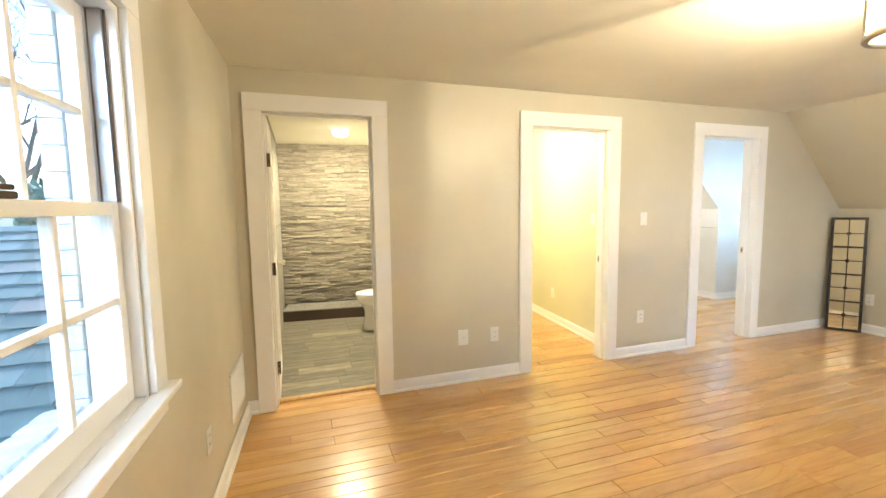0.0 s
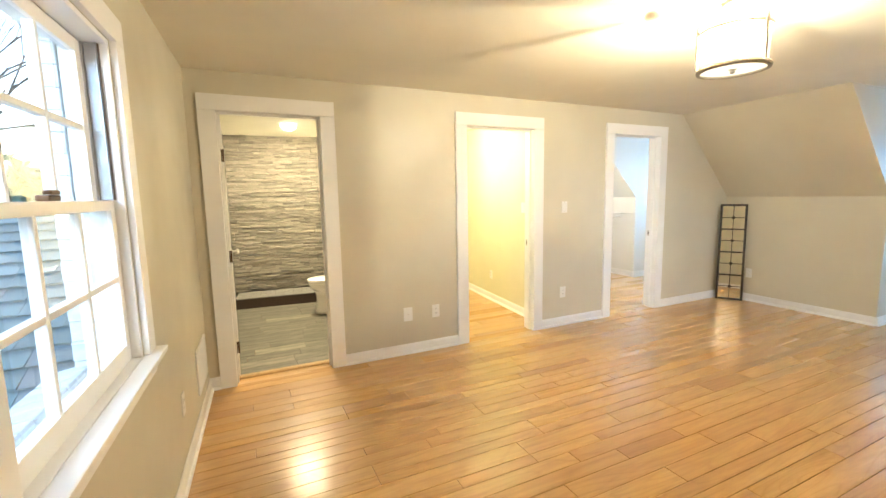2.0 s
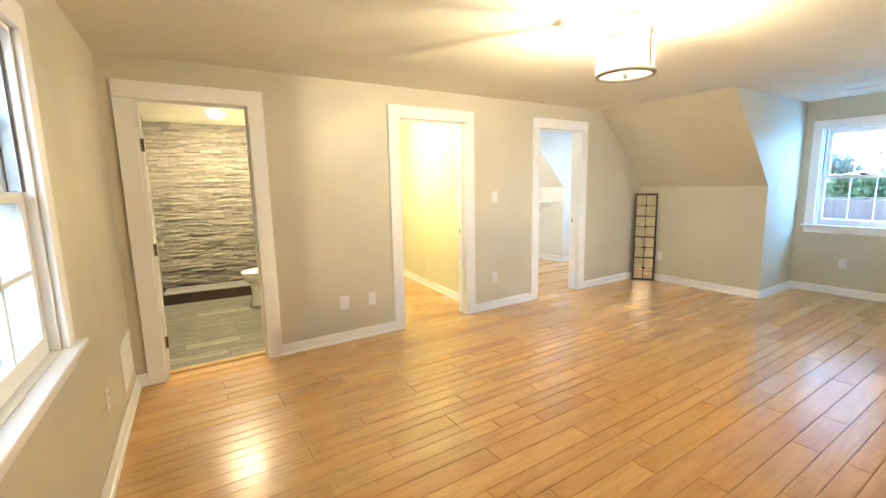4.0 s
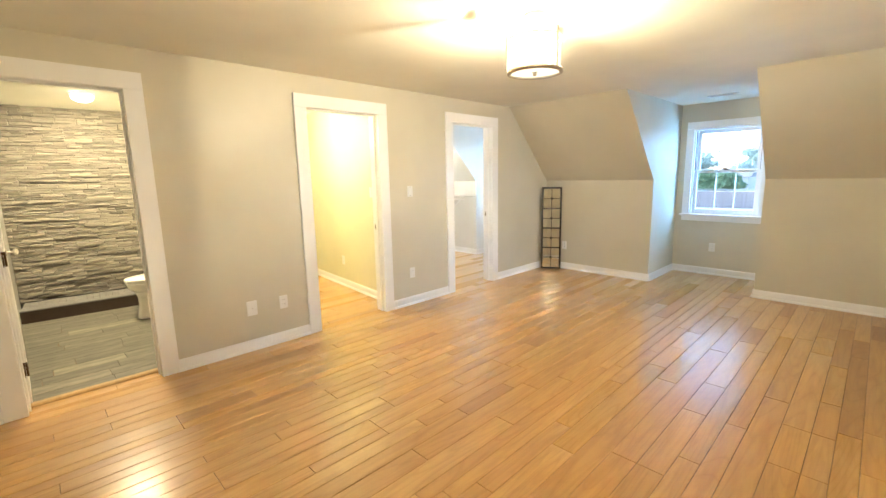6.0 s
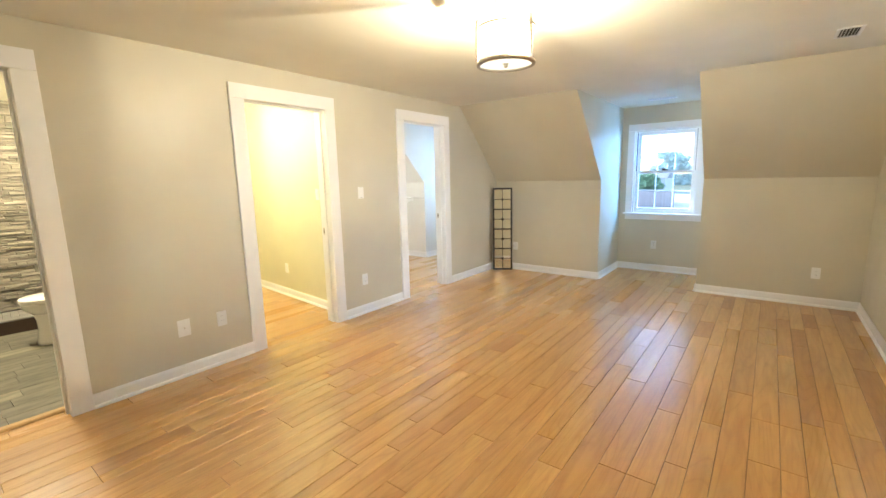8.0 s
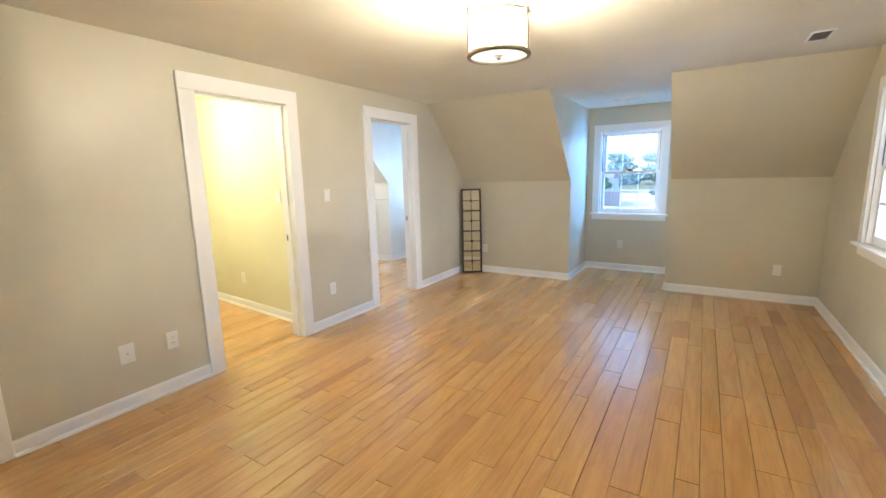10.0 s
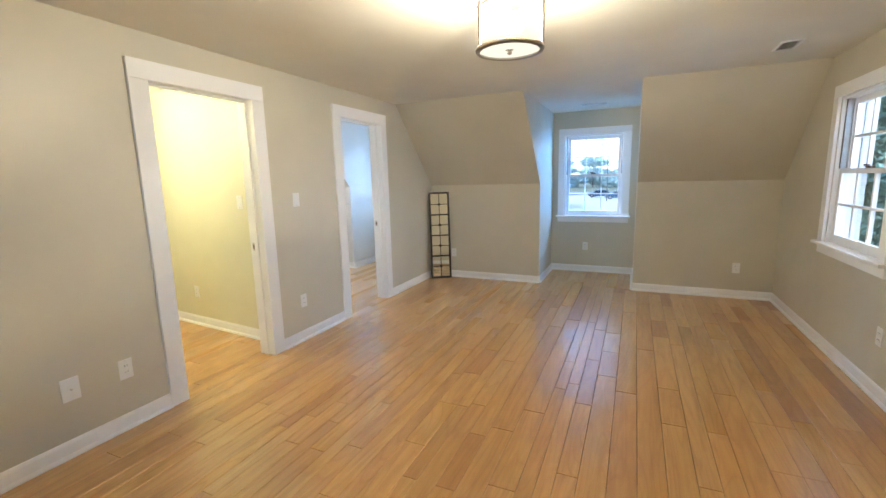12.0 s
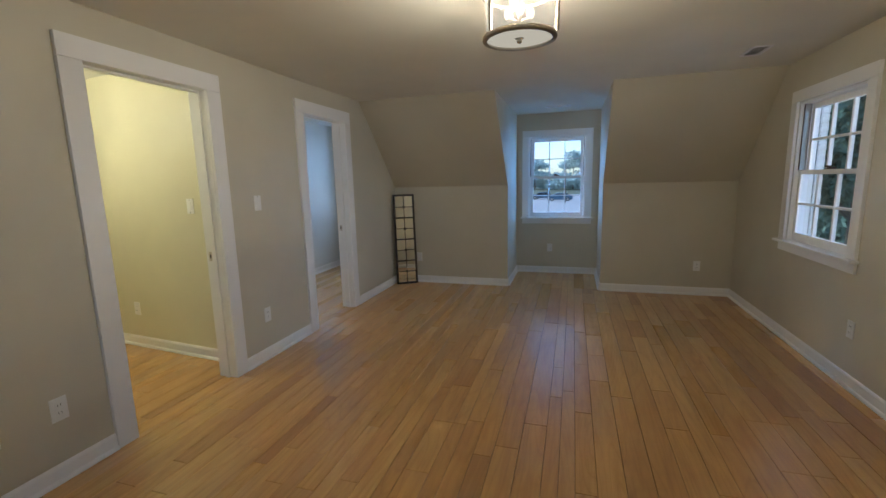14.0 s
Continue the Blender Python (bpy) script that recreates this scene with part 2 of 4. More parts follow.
def lathe(bm, profile, segs=32, cap=False, centre=(0, 0)):
    rings = []
    for r, z in profile:
        rings.append([bm.verts.new((centre[0] + r * math.cos(2 * math.pi * k / segs), centre[1] + r * math.sin(2 * math.pi * k / segs), z)) for k in range(segs)])
    for a, b in zip(rings, rings[1:]):
        for k in range(segs):
            bm.faces.new((a[k], a[(k + 1) % segs], b[(k + 1) % segs], b[k]))
    if cap:
        bm.faces.new(rings[0][::-1])
        bm.faces.new(rings[-1])
    return bm


def tube(bm, p0, p1, r0, r1, segs=8):
    p0, p1 = Vector(p0), Vector(p1)
    q = (p1 - p0).to_track_quat("Z", "Y")
    rings = []
    for p, r in ((p0, r0), (p1, r1)):
        rings.append([bm.verts.new(p + q @ Vector((r * math.cos(2 * math.pi * k / segs), r * math.sin(2 * math.pi * k / segs), 0))) for k in range(segs)])
    for k in range(segs):
        bm.faces.new((rings[0][k], rings[0][(k + 1) % segs], rings[1][(k + 1) % segs], rings[1][k]))
    bm.faces.new(rings[0][::-1])
    bm.faces.new(rings[1])


def extrude_profile(bm, pts, axis_pts):
    """Sweeps a closed outline, given as (offset, height), along a straight run from axis_pts[0] to [1]; offset goes to the left."""
    a, b = Vector((*axis_pts[0], 0)), Vector((*axis_pts[1], 0))
    d = (b - a).normalized()
    side = Vector((-d.y, d.x, 0))
    r = [[bm.verts.new(p + side * o + Vector((0, 0, h))) for o, h in pts] for p in (a, b)]
    n = len(pts)
    for k in range(n):
        bm.faces.new((r[0][k], r[1][k], r[1][(k + 1) % n], r[0][(k + 1) % n]))
    bm.faces.new(r[0])
    bm.faces.new(r[1][::-1])


def part(name, bm, material, parent=None, label="", smooth=False, kind=""):
    bmesh.ops.recalc_face_normals(bm, faces=bm.faces[:])
    me = bpy.data.meshes.new(name)
    bm.to_mesh(me)
    bm.free()
    if smooth:
        for p in me.polygons:
            p.use_smooth = True
    me.materials.append(material)
    ob = new(name, me)
    ob.parent = parent
    return tagged(ob, label, "", "", kind)


def thing(name, m, label, category, group="", kind=""):
    ob = new(name)
    ob.matrix_world = m
    ob.empty_display_size = 0.1
    return tagged(ob, label, category, group, kind)


def wall(name, a, b, thick, z0, z1, material, openings=(), top=None, kind="structure", label=""):
    """A wall from a to b, whose body lies to the left of that line, with openings (u0, u1, z0, z1) cut through it."""
    a, b = Vector((*a, 0)), Vector((*b, 0))
    d = b - a
    length = d.length
    d.normalize()
    side = Vector((-d.y, d.x, 0)) * thick
    us = sorted({0.0, length, *[o[0] for o in openings], *[o[1] for o in openings]})
    zs = sorted({z0, z1, *[o[2] for o in openings if o[2] > z0], *[o[3] for o in openings]})
    solid = lambda i, j: 0 <= i < len(us) - 1 and 0 <= j < len(zs) - 1 and not any(
        o[0] - 1e-6 <= us[i] and us[i + 1] <= o[1] + 1e-6 and o[2] - 1e-6 <= zs[j] and zs[j + 1] <= o[3] + 1e-6 for o in openings)
    bm = bmesh.new()
    vs = {}

    def v(i, j, k):
        if (i, j, k) not in vs:
            vs[i, j, k] = bm.verts.new(a + d * us[i] + Vector((0, 0, zs[j])) + side * k)
        return vs[i, j, k]

    for i in range(len(us) - 1):
        for j in range(len(zs) - 1):
            if not solid(i, j):
                continue
            bm.faces.new((v(i, j, 0), v(i + 1, j, 0), v(i + 1, j + 1, 0), v(i, j + 1, 0)))
            bm.faces.new((v(i, j, 1), v(i, j + 1, 1), v(i + 1, j + 1, 1), v(i + 1, j, 1)))
            if not solid(i - 1, j):
                bm.faces.new((v(i, j, 0), v(i, j + 1, 0), v(i, j + 1, 1), v(i, j, 1)))
            if not solid(i + 1, j):
                bm.faces.new((v(i + 1, j, 0), v(i + 1, j, 1), v(i + 1, j + 1, 1), v(i + 1, j + 1, 0)))
            if not solid(i, j - 1):
                bm.faces.new((v(i, j, 0), v(i, j, 1), v(i + 1, j, 1), v(i + 1, j, 0)))
            if not solid(i, j + 1):
                bm.faces.new((v(i, j + 1, 0), v(i + 1, j + 1, 0), v(i + 1, j + 1, 1), v(i, j + 1, 1)))
    return part(name, bm, material, kind=kind, label=label)


def prism(name, outline, axis, c0, c1, material, kind="structure", label=""):
    """Extrudes an outline given in the two other axes along one axis."""
    bm = bmesh.new()
    put = {"y": lambda p, c: (p[0], c, p[1]), "x": lambda p, c: (c, p[0], p[1]), "z": lambda p, c: (p[0], p[1], c)}[axis]
    r = [[bm.verts.new(put(p, c)) for p in outline] for c in (c0, c1)]
    n = len(outline)
    for k in range(n):
        bm.faces.new((r[0][k], r[0][(k + 1) % n], r[1][(k + 1) % n], r[1][k]))
    bm.faces.new(r[0])
    bm.faces.new(r[1][::-1])
    return part(name, bm, material, kind=kind, label=label)


# ---- plan ----
YN, YS = 3.34, -0.765
XK, ZK = 5.865, 1.315
XC, ZC = 4.92, 2.305
DY0, DY1, XD = 0.64, 1.785, 6.785
NT = 0.13
WEST_TILT = 0.042
WX = lambda y: -0.26 + WEST_TILT * (y - 1.9)
WT = 0.20
DOOR_TOP = 2.03
DOORS = {"a": (-0.015, 0.70), "b": (1.99, 2.745), "c": (3.81, 4.54)}
EW = (0.825, 1.61, 0.83, 1.975)
SW = (3.782, 4.668, 0.835, 1.958)
WLEN = 0.92
W_Y1 = 1.74

# ---- large structure ----
wall("wall_north", (7.0, YN + NT), (-0.9, YN + NT), NT, 0, 2.6, WALL,
     [(7.0 - x1 - 0.02, 7.0 - x0 + 0.02, 0, DOOR_TOP + 0.02) for x0, x1 in DOORS.values()], label="greige painted wall with three doorways").matrix_world = pose(0, 0, 0)
west_a, west_b = (WX(-1.2), -1.2), (WX(YN), YN)
wy = lambda y: (y + 1.2) * math.hypot(1, WEST_TILT)
wall("wall_west", west_a, west_b, WT, 0, 2.6, WALL, [(wy(W_Y1 - WLEN), wy(W_Y1 - WLEN) + WLEN, 0.81, 1.959)], label="greige painted wall with a window")
wall("wall_south", (7.0, YS), (WX(YS), YS), WT, 0, 2.6, WALL, [(7.0 - SW[1], 7.0 - SW[0], 0.81, 1.959)], label="greige painted wall with a window")
wall("knee_wall", (XK, DY0 - 0.1), (XK, YS), 0.1, 0, 1.5, WALL, label="low greige knee wall")
wall("knee_wall", (XK, YN), (XK, DY1 + 0.1), 0.1, 0, 1.5, WALL, label="low greige knee wall")
wall("dormer_wall", (XD, 4.95), (XD, 0.4), 0.16, 0, 2.6, WALL, [(4.95 - EW[1], 4.95 - EW[0], 0.80, 1.976), (4.95 - 4.55, 4.95 - 3.77, 0.80, 1.976)], label="greige dormer wall with window")
CHEEK = [(XC, ZC), (XK, ZK), (XK, 0), (XD, 0), (XD, 2.6), (XC, 2.6)]
prism("dormer_cheek", CHEEK, "y", DY0 - 0.1, DY0, WALL, label="greige dormer side wall")
prism("dormer_cheek", CHEEK, "y", DY1, DY1 + 0.1, WALL, label="greige dormer side wall")
SLOPE = [(XC, ZC), (XC, ZC + 0.2), (XK + 0.1, ZK + 0.2), (XK + 0.1, ZK - 0.105), (XK, ZK)]
for y0, y1 in ((YS - 0.1, DY0 - 0.1), (DY1 + 0.1, YN)):
    prism("sloped_ceiling", SLOPE, "y", y0, y1, WALL, label="greige sloped ceiling under the roof")
prism("ceiling", [(-0.6, YS - 0.3), (XC, YS - 0.3), (XC, DY0), (XD, DY0), (XD, DY1), (XC, DY1), (XC, YN), (-0.6, YN)], "z", ZC, ZC + 0.15, CEIL, label="off-white painted ceiling")
prism("subfloor", [(-0.6, YS - 0.3), (7.0, YS - 0.3), (7.0, 7.6), (-0.6, 7.6)], "z", -0.2, -0.016, FLOOR_GAP)

# north rooms
BW0, BW1 = (2.955, YN + NT), (3.205, 6.1)
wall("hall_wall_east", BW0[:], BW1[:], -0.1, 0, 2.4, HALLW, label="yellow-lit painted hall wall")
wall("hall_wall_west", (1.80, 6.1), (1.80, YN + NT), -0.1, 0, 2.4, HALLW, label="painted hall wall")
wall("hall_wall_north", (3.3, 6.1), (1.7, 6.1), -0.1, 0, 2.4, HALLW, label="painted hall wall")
prism("hall_ceiling", [(1.8, YN + NT), (3.3, YN + NT), (3.3, 6.1), (1.8, 6.1)], "z", 2.31, 2.4, CEIL, label="white hall ceiling")
bath_left = -0.06
wall("bath_wall_west", (bath_left, YN + NT), (bath_left, 7.2), 0.1, 0, 2.5, WTILE, label="grey tiled bathroom wall")
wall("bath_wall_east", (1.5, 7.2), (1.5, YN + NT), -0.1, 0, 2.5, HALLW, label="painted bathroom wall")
prism("bath_ceiling", [(bath_left, YN + NT), (1.5, YN + NT), (1.5, 7.2), (bath_left, 7.2)], "z", 2.27, 2.4, CEIL, label="white bathroom ceiling")
C_N = 5.42
wall("closet_wall_west", (3.34, C_N), (3.34, YN + NT), -0.1, 0, 2.4, CLOSW, label="white painted wall")
wall("closet_wall_north", (XK + 0.6, C_N), (3.3, C_N), -0.1, 0, 2.4, CLOSW, label="white painted wall")
CK = 4.80
wall("closet_knee_wall", (XK + 0.04, C_N), (XK + 0.04, CK + 0.1), 0.1, 0, 1.5, CLOSW, label="low white knee wall")
CHC = [(p[0] + (0.04 if p[0] < 6 else 0), p[1]) for p in CHEEK]
prism("closet_dormer_cheek", CHC, "y", CK, CK + 0.1, CLOSW, label="white dormer side wall")
prism("closet_dormer_cheek", CHC, "y", YN + NT, YN + NT + 0.1, CLOSW, label="white dormer side wall")
prism("closet_slope", [(p[0] + 0.04, p[1]) for p in SLOPE], "y", CK + 0.1, C_N, CLOSW, label="white sloped ceiling")
prism("closet_ceiling", [(3.34, YN + NT), (XD, YN + NT), (XD, CK), (XC, CK), (XC, C_N), (3.34, C_N)], "z", ZC, ZC + 0.15, CLOSW, label="white closet ceiling")


# ---- trim ----
BASE = [(0, 0), (0, 0.088), (0.006, 0.094), (0.010, 0.088), (0.014, 0.075), (0.014, 0.022), (0.022, 0.018), (0.027, 0.008), (0.027, 0)]


def baseboard(runs, mtl=None, label="white painted baseboard with a rounded shoe"):
    for a, b in runs:
        bm = bmesh.new()
        extrude_profile(bm, BASE, (a, b))
        part("baseboard", bm, mtl or TRIM, label=label, kind="structure")


CW = 0.112
R = lambda y: (WX(y), y)
baseboard([
    (R(YN), R(YS)), (R(YS), (XK, YS)), ((XK, YS), (XK, DY0)), ((XK, DY0), (XD, DY0)), ((XD, DY0), (XD, DY1)), ((XD, DY1), (XK, DY1)), ((XK, DY1), (XK, YN)),
    ((XK, YN), (DOORS["c"][1] + CW, YN)), ((DOORS["c"][0] - CW, YN), (DOORS["b"][1] + CW, YN)), ((DOORS["b"][0] - CW, YN), (DOORS["a"][1] + CW, YN)),
    ((DOORS["a"][0] - CW, YN), R(YN)),
    (BW0, BW1), ((XK + 0.04, CK), (XK + 0.04, C_N)), ((XD, CK), (XK + 0.04, CK)), ((XK, C_N), (3.34, C_N)),
    ((BW1[0], 6.1), (1.8, 6.1)),
])


def door_case(name, x0, x1):
    t = thing(name, pose(x0, YN, 0), "white painted flat door casing and jambs around an open doorway", "door frame", kind="structure")
    w = x1 - x0
    part("casing_side", bbox(-CW, 0, -0.022, 0, 0, DOOR_TOP, 0.003), TRIM, t)
    part("casing_side", bbox(w, w + CW, -0.022, 0, 0, DOOR_TOP, 0.003), TRIM, t)
    part("casing_head", bbox(-CW, w + CW, -0.022, 0, DOOR_TOP + 0.001, DOOR_TOP + CW, 0.003), TRIM, t)
    part("jamb", bbox(-0.019, 0, 0.001, NT + 0.01, 0, DOOR_TOP - 0.001, 0.001), TRIM, t)
    part("jamb", bbox(w, w + 0.019, 0.001, NT + 0.01, 0, DOOR_TOP - 0.001, 0.001), TRIM, t)
    part("jamb_head", bbox(-0.019, w + 0.019, 0.001, NT + 0.01, DOOR_TOP, DOOR_TOP + 0.018, 0.001), TRIM, t)
    part("door_stop", bbox(0.001, 0.012, 0.045, 0.08, 0, DOOR_TOP - 0.014, 0.002), TRIM, t)
    part("door_stop", bbox(w - 0.012, w - 0.001, 0.045, 0.08, 0, DOOR_TOP - 0.014, 0.002), TRIM, t)
    part("door_stop", bbox(0.001, w - 0.001, 0.045, 0.08, DOOR_TOP - 0.013, DOOR_TOP - 0.001, 0.002), TRIM, t)
    if name != "door_1":
        part("strike_plate", bbox(w - 0.0035, w - 0.0005, 0.085, 0.116, 0.875, 0.94, 0.001), NICKEL, t, "metal strike plate")
        part("latch_hole", bbox(w - 0.0042, w - 0.0036, 0.094, 0.107, 0.893, 0.922), SLOT, t, "dark latch hole")
    return t


door_case("door_1", *DOORS["a"])
door_case("door_2", *DOORS["b"])
door_case("door_3", *DOORS["c"])


def window(name, m, w, z0, z1, depth, casing=0.092, mw=0.020):
    """Double hung window, six over six. Local x along the wall, y outwards, the inner wall face at y = 0."""
    t = thing(name, m, "white double hung window with six panes in each sash and a painted sill", "window", kind="structure")
    fr = lambda n, *a, mtl=TRIM, b=0.003, label="": part(n, bbox(*a, b), mtl, t, label)
    fr("casing_side", -casing, 0, -0.022, 0, z0, z1)
    fr("casing_side", w, w + casing, -0.022, 0, z0, z1)
    fr("casing_head", -casing, w + casing, -0.022, 0, z1 + 0.001, z1 + casing)
    fr("window_sill", -casing - 0.022, w + casing + 0.022, -0.058, -0.0005, z0 - 0.024, z0 - 0.001, b=0.006)
    fr("window_sill", 0.001, w - 0.001, 0.0, 0.09, z0 - 0.024, z0 - 0.001)
    fr("apron", -casing, w + casing, -0.018, 0, z0 - 0.095, z0 - 0.025)
    fr("jamb", 0.0, 0.018, 0.001, depth, z0, z1)
    fr("jamb", w - 0.018, w, 0.001, depth, z0, z1)
    fr("jamb_head", 0.018, w - 0.018, 0.001, depth, z1 - 0.018, z1)
    for x in (0.0185, w - 0.0305):
        fr("sash_track", x, x + 0.012, 0.030, 0.036, (z0 + z1) / 2 + 0.019, z1 - 0.019, mtl=STEEL, b=0.001, label="grey metal sash track")
        fr("sash_track", x, x + 0.012, 0.068, 0.074, (z0 + z1) / 2 + 0.019, z1 - 0.019, mtl=STEEL, b=0.001, label="grey metal sash track")
    mid = (z0 + z1) / 2
    for x in (0.0185, w - 0.0245):
        fr("track_liner", x, x + 0.006, 0.0372, 0.0668, mid + 0.02, z1 - 0.02, mtl=STEEL, b=0.002, label="grey metal sash liner")
        fr("track_edge", x, x + 0.010, 0.0245, 0.0292, mid + 0.019, z1 - 0.02, mtl=BROWNV, b=0.001, label="brown weather strip")
    for s, (y0, a, b) in enumerate(((0.032, z0, mid + 0.018), (0.075, mid - 0.018, z1 - 0.019))):
        sash = new("sash")
        sash.parent = t
        inset = 0.0195 if s == 0 else 0.0315
        x0, x1, y1 = inset, w - inset, y0 + 0.034
        st, top, bot = 0.040, (0.034 if s == 0 else 0.045), (0.065 if s == 0 else 0.034)
        p = lambda n, *q, mtl=TRIM, bb=0.003: part(n, bbox(*q, bb), mtl, sash)
        p("stile", x0, x0 + st, y0, y1, a, b)
        p("stile", x1 - st, x1, y0, y1, a, b)
        p("rail", x0 + st, x1 - st, y0, y1, a, a + bot)
        p("rail", x0 + st, x1 - st, y0, y1, b - top, b)
        gx0, gx1, gz0, gz1 = x0 + st, x1 - st, a + bot, b - top
        for k in (1, 2):
            x = gx0 + (gx1 - gx0) * k / 3
            p("muntin", x - mw / 2, x + mw / 2, y0 + 0.002, y1 - 0.002, gz0, gz1, bb=0.0045)
        zc = (gz0 + gz1) / 2
        for k in range(3):
            xa, xb = gx0 + (gx1 - gx0) * k / 3, gx0 + (gx1 - gx0) * (k + 1) / 3
            xa += mw / 2 if k else 0
            xb -= mw / 2 if k < 2 else 0
            p("muntin", xa, xb, y0 + 0.002, y1 - 0.002, zc - mw / 2, zc + mw / 2, bb=0.0045)
            for za, zb in ((gz0, zc - mw / 2), (zc + mw / 2, gz1)):
                g = part("pane", bbox(xa - 0.002, xb + 0.002, y0 + 0.013, y0 + 0.016, za - 0.002, zb + 0.002), GLASS, sash)
                g.visible_shadow = False
    lock = part("sash_lock", bbox(w / 2 - 0.035, w / 2 + 0.035, 0.038, 0.068, mid + 0.0185, mid + 0.034, 0.005), BRONZE, t, "dark metal sash lock")
    part("lock_lever", bbox(w / 2 - 0.045, w / 2 + 0.012, 0.030, 0.048, mid + 0.0345, mid + 0.046, 0.004), BRONZE, lock)
    return t


window("window_1", pose(WX(W_Y1 - WLEN), W_Y1 - WLEN, 0, 0, 0, 90 - math.degrees(math.atan(WEST_TILT))), WLEN, SW[2], SW[3], 0.14, mw=0.019)
window("window_2", pose(SW[1], YS, 0, 0, 0, 180), SW[1] - SW[0], SW[2], SW[3], 0.14, mw=0.019)
window("window_3", pose(XD, EW[1], 0, 0, 0, -90), EW[1] - EW[0], EW[2], EW[3], 0.15, mw=0.012)
window("window_4", pose(XD, 4.55, 0, 0, 0, -90), 0.78, EW[2], EW[3], 0.15)

# ---- outside ----
GZ = -2.9
bm = bmesh.new()
box(bm, -600, 900, -700, 700, GZ - 0.2, GZ)
part("ground", bm, GRASS, kind="structure", label="dull green lawn reaching the horizon")
bm = bmesh.new()
box(bm, 30, 110, -40, 70, GZ, GZ + 0.02)
part("pavement", bm, PAVE, kind="structure", label="pale paved parking area")


SOUTHM = lambda x, z: pose(x, YS, z, 0, 0, 180)


def outlet(m, where, group="wall outlets", kind="duplex"):
    """Local x along the wall, -y into the room, origin at the plate's centre on the wall."""
    w, hh = 0.0365, 0.058
    if kind == "switch":
        t = thing("light_switch", m, "white rocker light switch plate on the " + where, "light switch", "light switches")
        part("plate", bbox(-w, w, -0.006, 0, -hh, hh, 0.0025), PLATE, t)
        part("rocker", bbox(-0.016, 0.016, -0.010, -0.0062, -0.033, 0.033, 0.0015), PLATE, t)
        for z in (-0.047, 0.047):
            part("screw", bbox(-0.003, 0.003, -0.0072, -0.0061, z - 0.003, z + 0.003, 0.0005), SLOT, t)
        return t
    if kind == "cable":
        w = 0.042
        t = thing("cable_plate", m, "white cable socket plate on the " + where, "wall socket")
        part("plate", bbox(-w, w, -0.006, 0, -hh - 0.004, hh + 0.004, 0.0025), PLATE, t)
        bm = bmesh.new()
        tube(bm, (0, -0.0062, 0), (0, -0.016, 0), 0.0055, 0.0055, 12)
        part("cable_jack", bm, NICKEL, t, "metal cable jack")
        return t
    t = thing("wall_outlet", m, "white duplex power outlet on the " + where, "power outlet", group)
    part("plate", bbox(-w, w, -0.006, 0, -hh, hh, 0.0025), PLATE, t)
    for z in (-0.0195, 0.0195):
        face = part("socket_face", bbox(-0.0165, 0.0165, -0.0085, -0.0062, z - 0.014, z + 0.014, 0.001), PLATE, t)
        for x in (-0.0065, 0.0065):
            part("slot", bbox(x - 0.0012, x + 0.0012, -0.0092, -0.0086, z - 0.002, z + 0.007), SLOT, face, "dark slot")
    return t


north = lambda x, z: pose(x, YN, z)
outlet(north(1.381, 0.362), "greige door wall", kind="cable")
outlet(north(1.652, 0.358), "door wall")
outlet(north(3.138, 0.360), "greige wall near the hall doorway")
outlet(north(3.142, 1.262), "greige wall between two doorways", kind="switch")
east = lambda x, y, z: pose(x, y, z, 0, 0, -90)
outlet(east(XK, 3.01, 0.355), "knee wall beside the leaning mirror")
outlet(east(XK, -0.41, 0.345), "knee wall beside the dormer")
outlet(east(XD, 1.297, 0.378), "dormer wall under the window")
outlet(SOUTHM(3.665, 0.381), "side wall beyond the window")
WANG = 90 - math.degrees(math.atan(WEST_TILT))
outlet(pose(WX(2.33), 2.33, 0.366, 0, 0, WANG), "side wall by the return grille")
HANG = -90 - math.degrees(math.atan2(BW1[0] - BW0[0], BW1[1] - BW0[1]))
hx = lambda y: BW0[0] + (BW1[0] - BW0[0]) * (y - BW0[1]) / (BW1[1] - BW0[1])
outlet(pose(hx(4.66), 4.66, 0.345, 0, 0, HANG), "yellow-lit hall wall")
outlet(pose(hx(3.84), 3.84, 1.25, 0, 0, HANG), "yellow-lit hall wall", kind="switch")


def grille(m, w, h, label, name, bars, cat, cover=0.42):
    """A plate with raised rim and thin louvres; local x and z across it, -y outwards."""
    t = thing(name, m, label, cat)
    part("backing", bbox(-w / 2 + 0.012, w / 2 - 0.012, -0.002, -0.0004, -h / 2 + 0.012, h / 2 - 0.012), SLOT, t)
    for a in (-1, 1):
        part("frame", bbox(-w / 2, w / 2, -0.009, 0, a * h / 2 - 0.010, a * h / 2 + 0.010, 0.002), TRIM, t)
        part("frame", bbox(a * w / 2 - 0.010, a * w / 2 + 0.010, -0.0088, -0.0002, -h / 2 + 0.011, h / 2 - 0.011, 0.002), TRIM, t)
    step = (h - 0.03) / bars
    for k in range(bars):
        z = -h / 2 + 0.015 + step * (k + 0.5)
        s = part("louvre", bbox(-w / 2 + 0.011, w / 2 - 0.011, -step * cover, step * cover, -0.0009, 0.0009), TRIM, t)
        s.matrix_local = pose(0, -0.0045 - step * 0.1, z, 35, 0, 0)
    return t


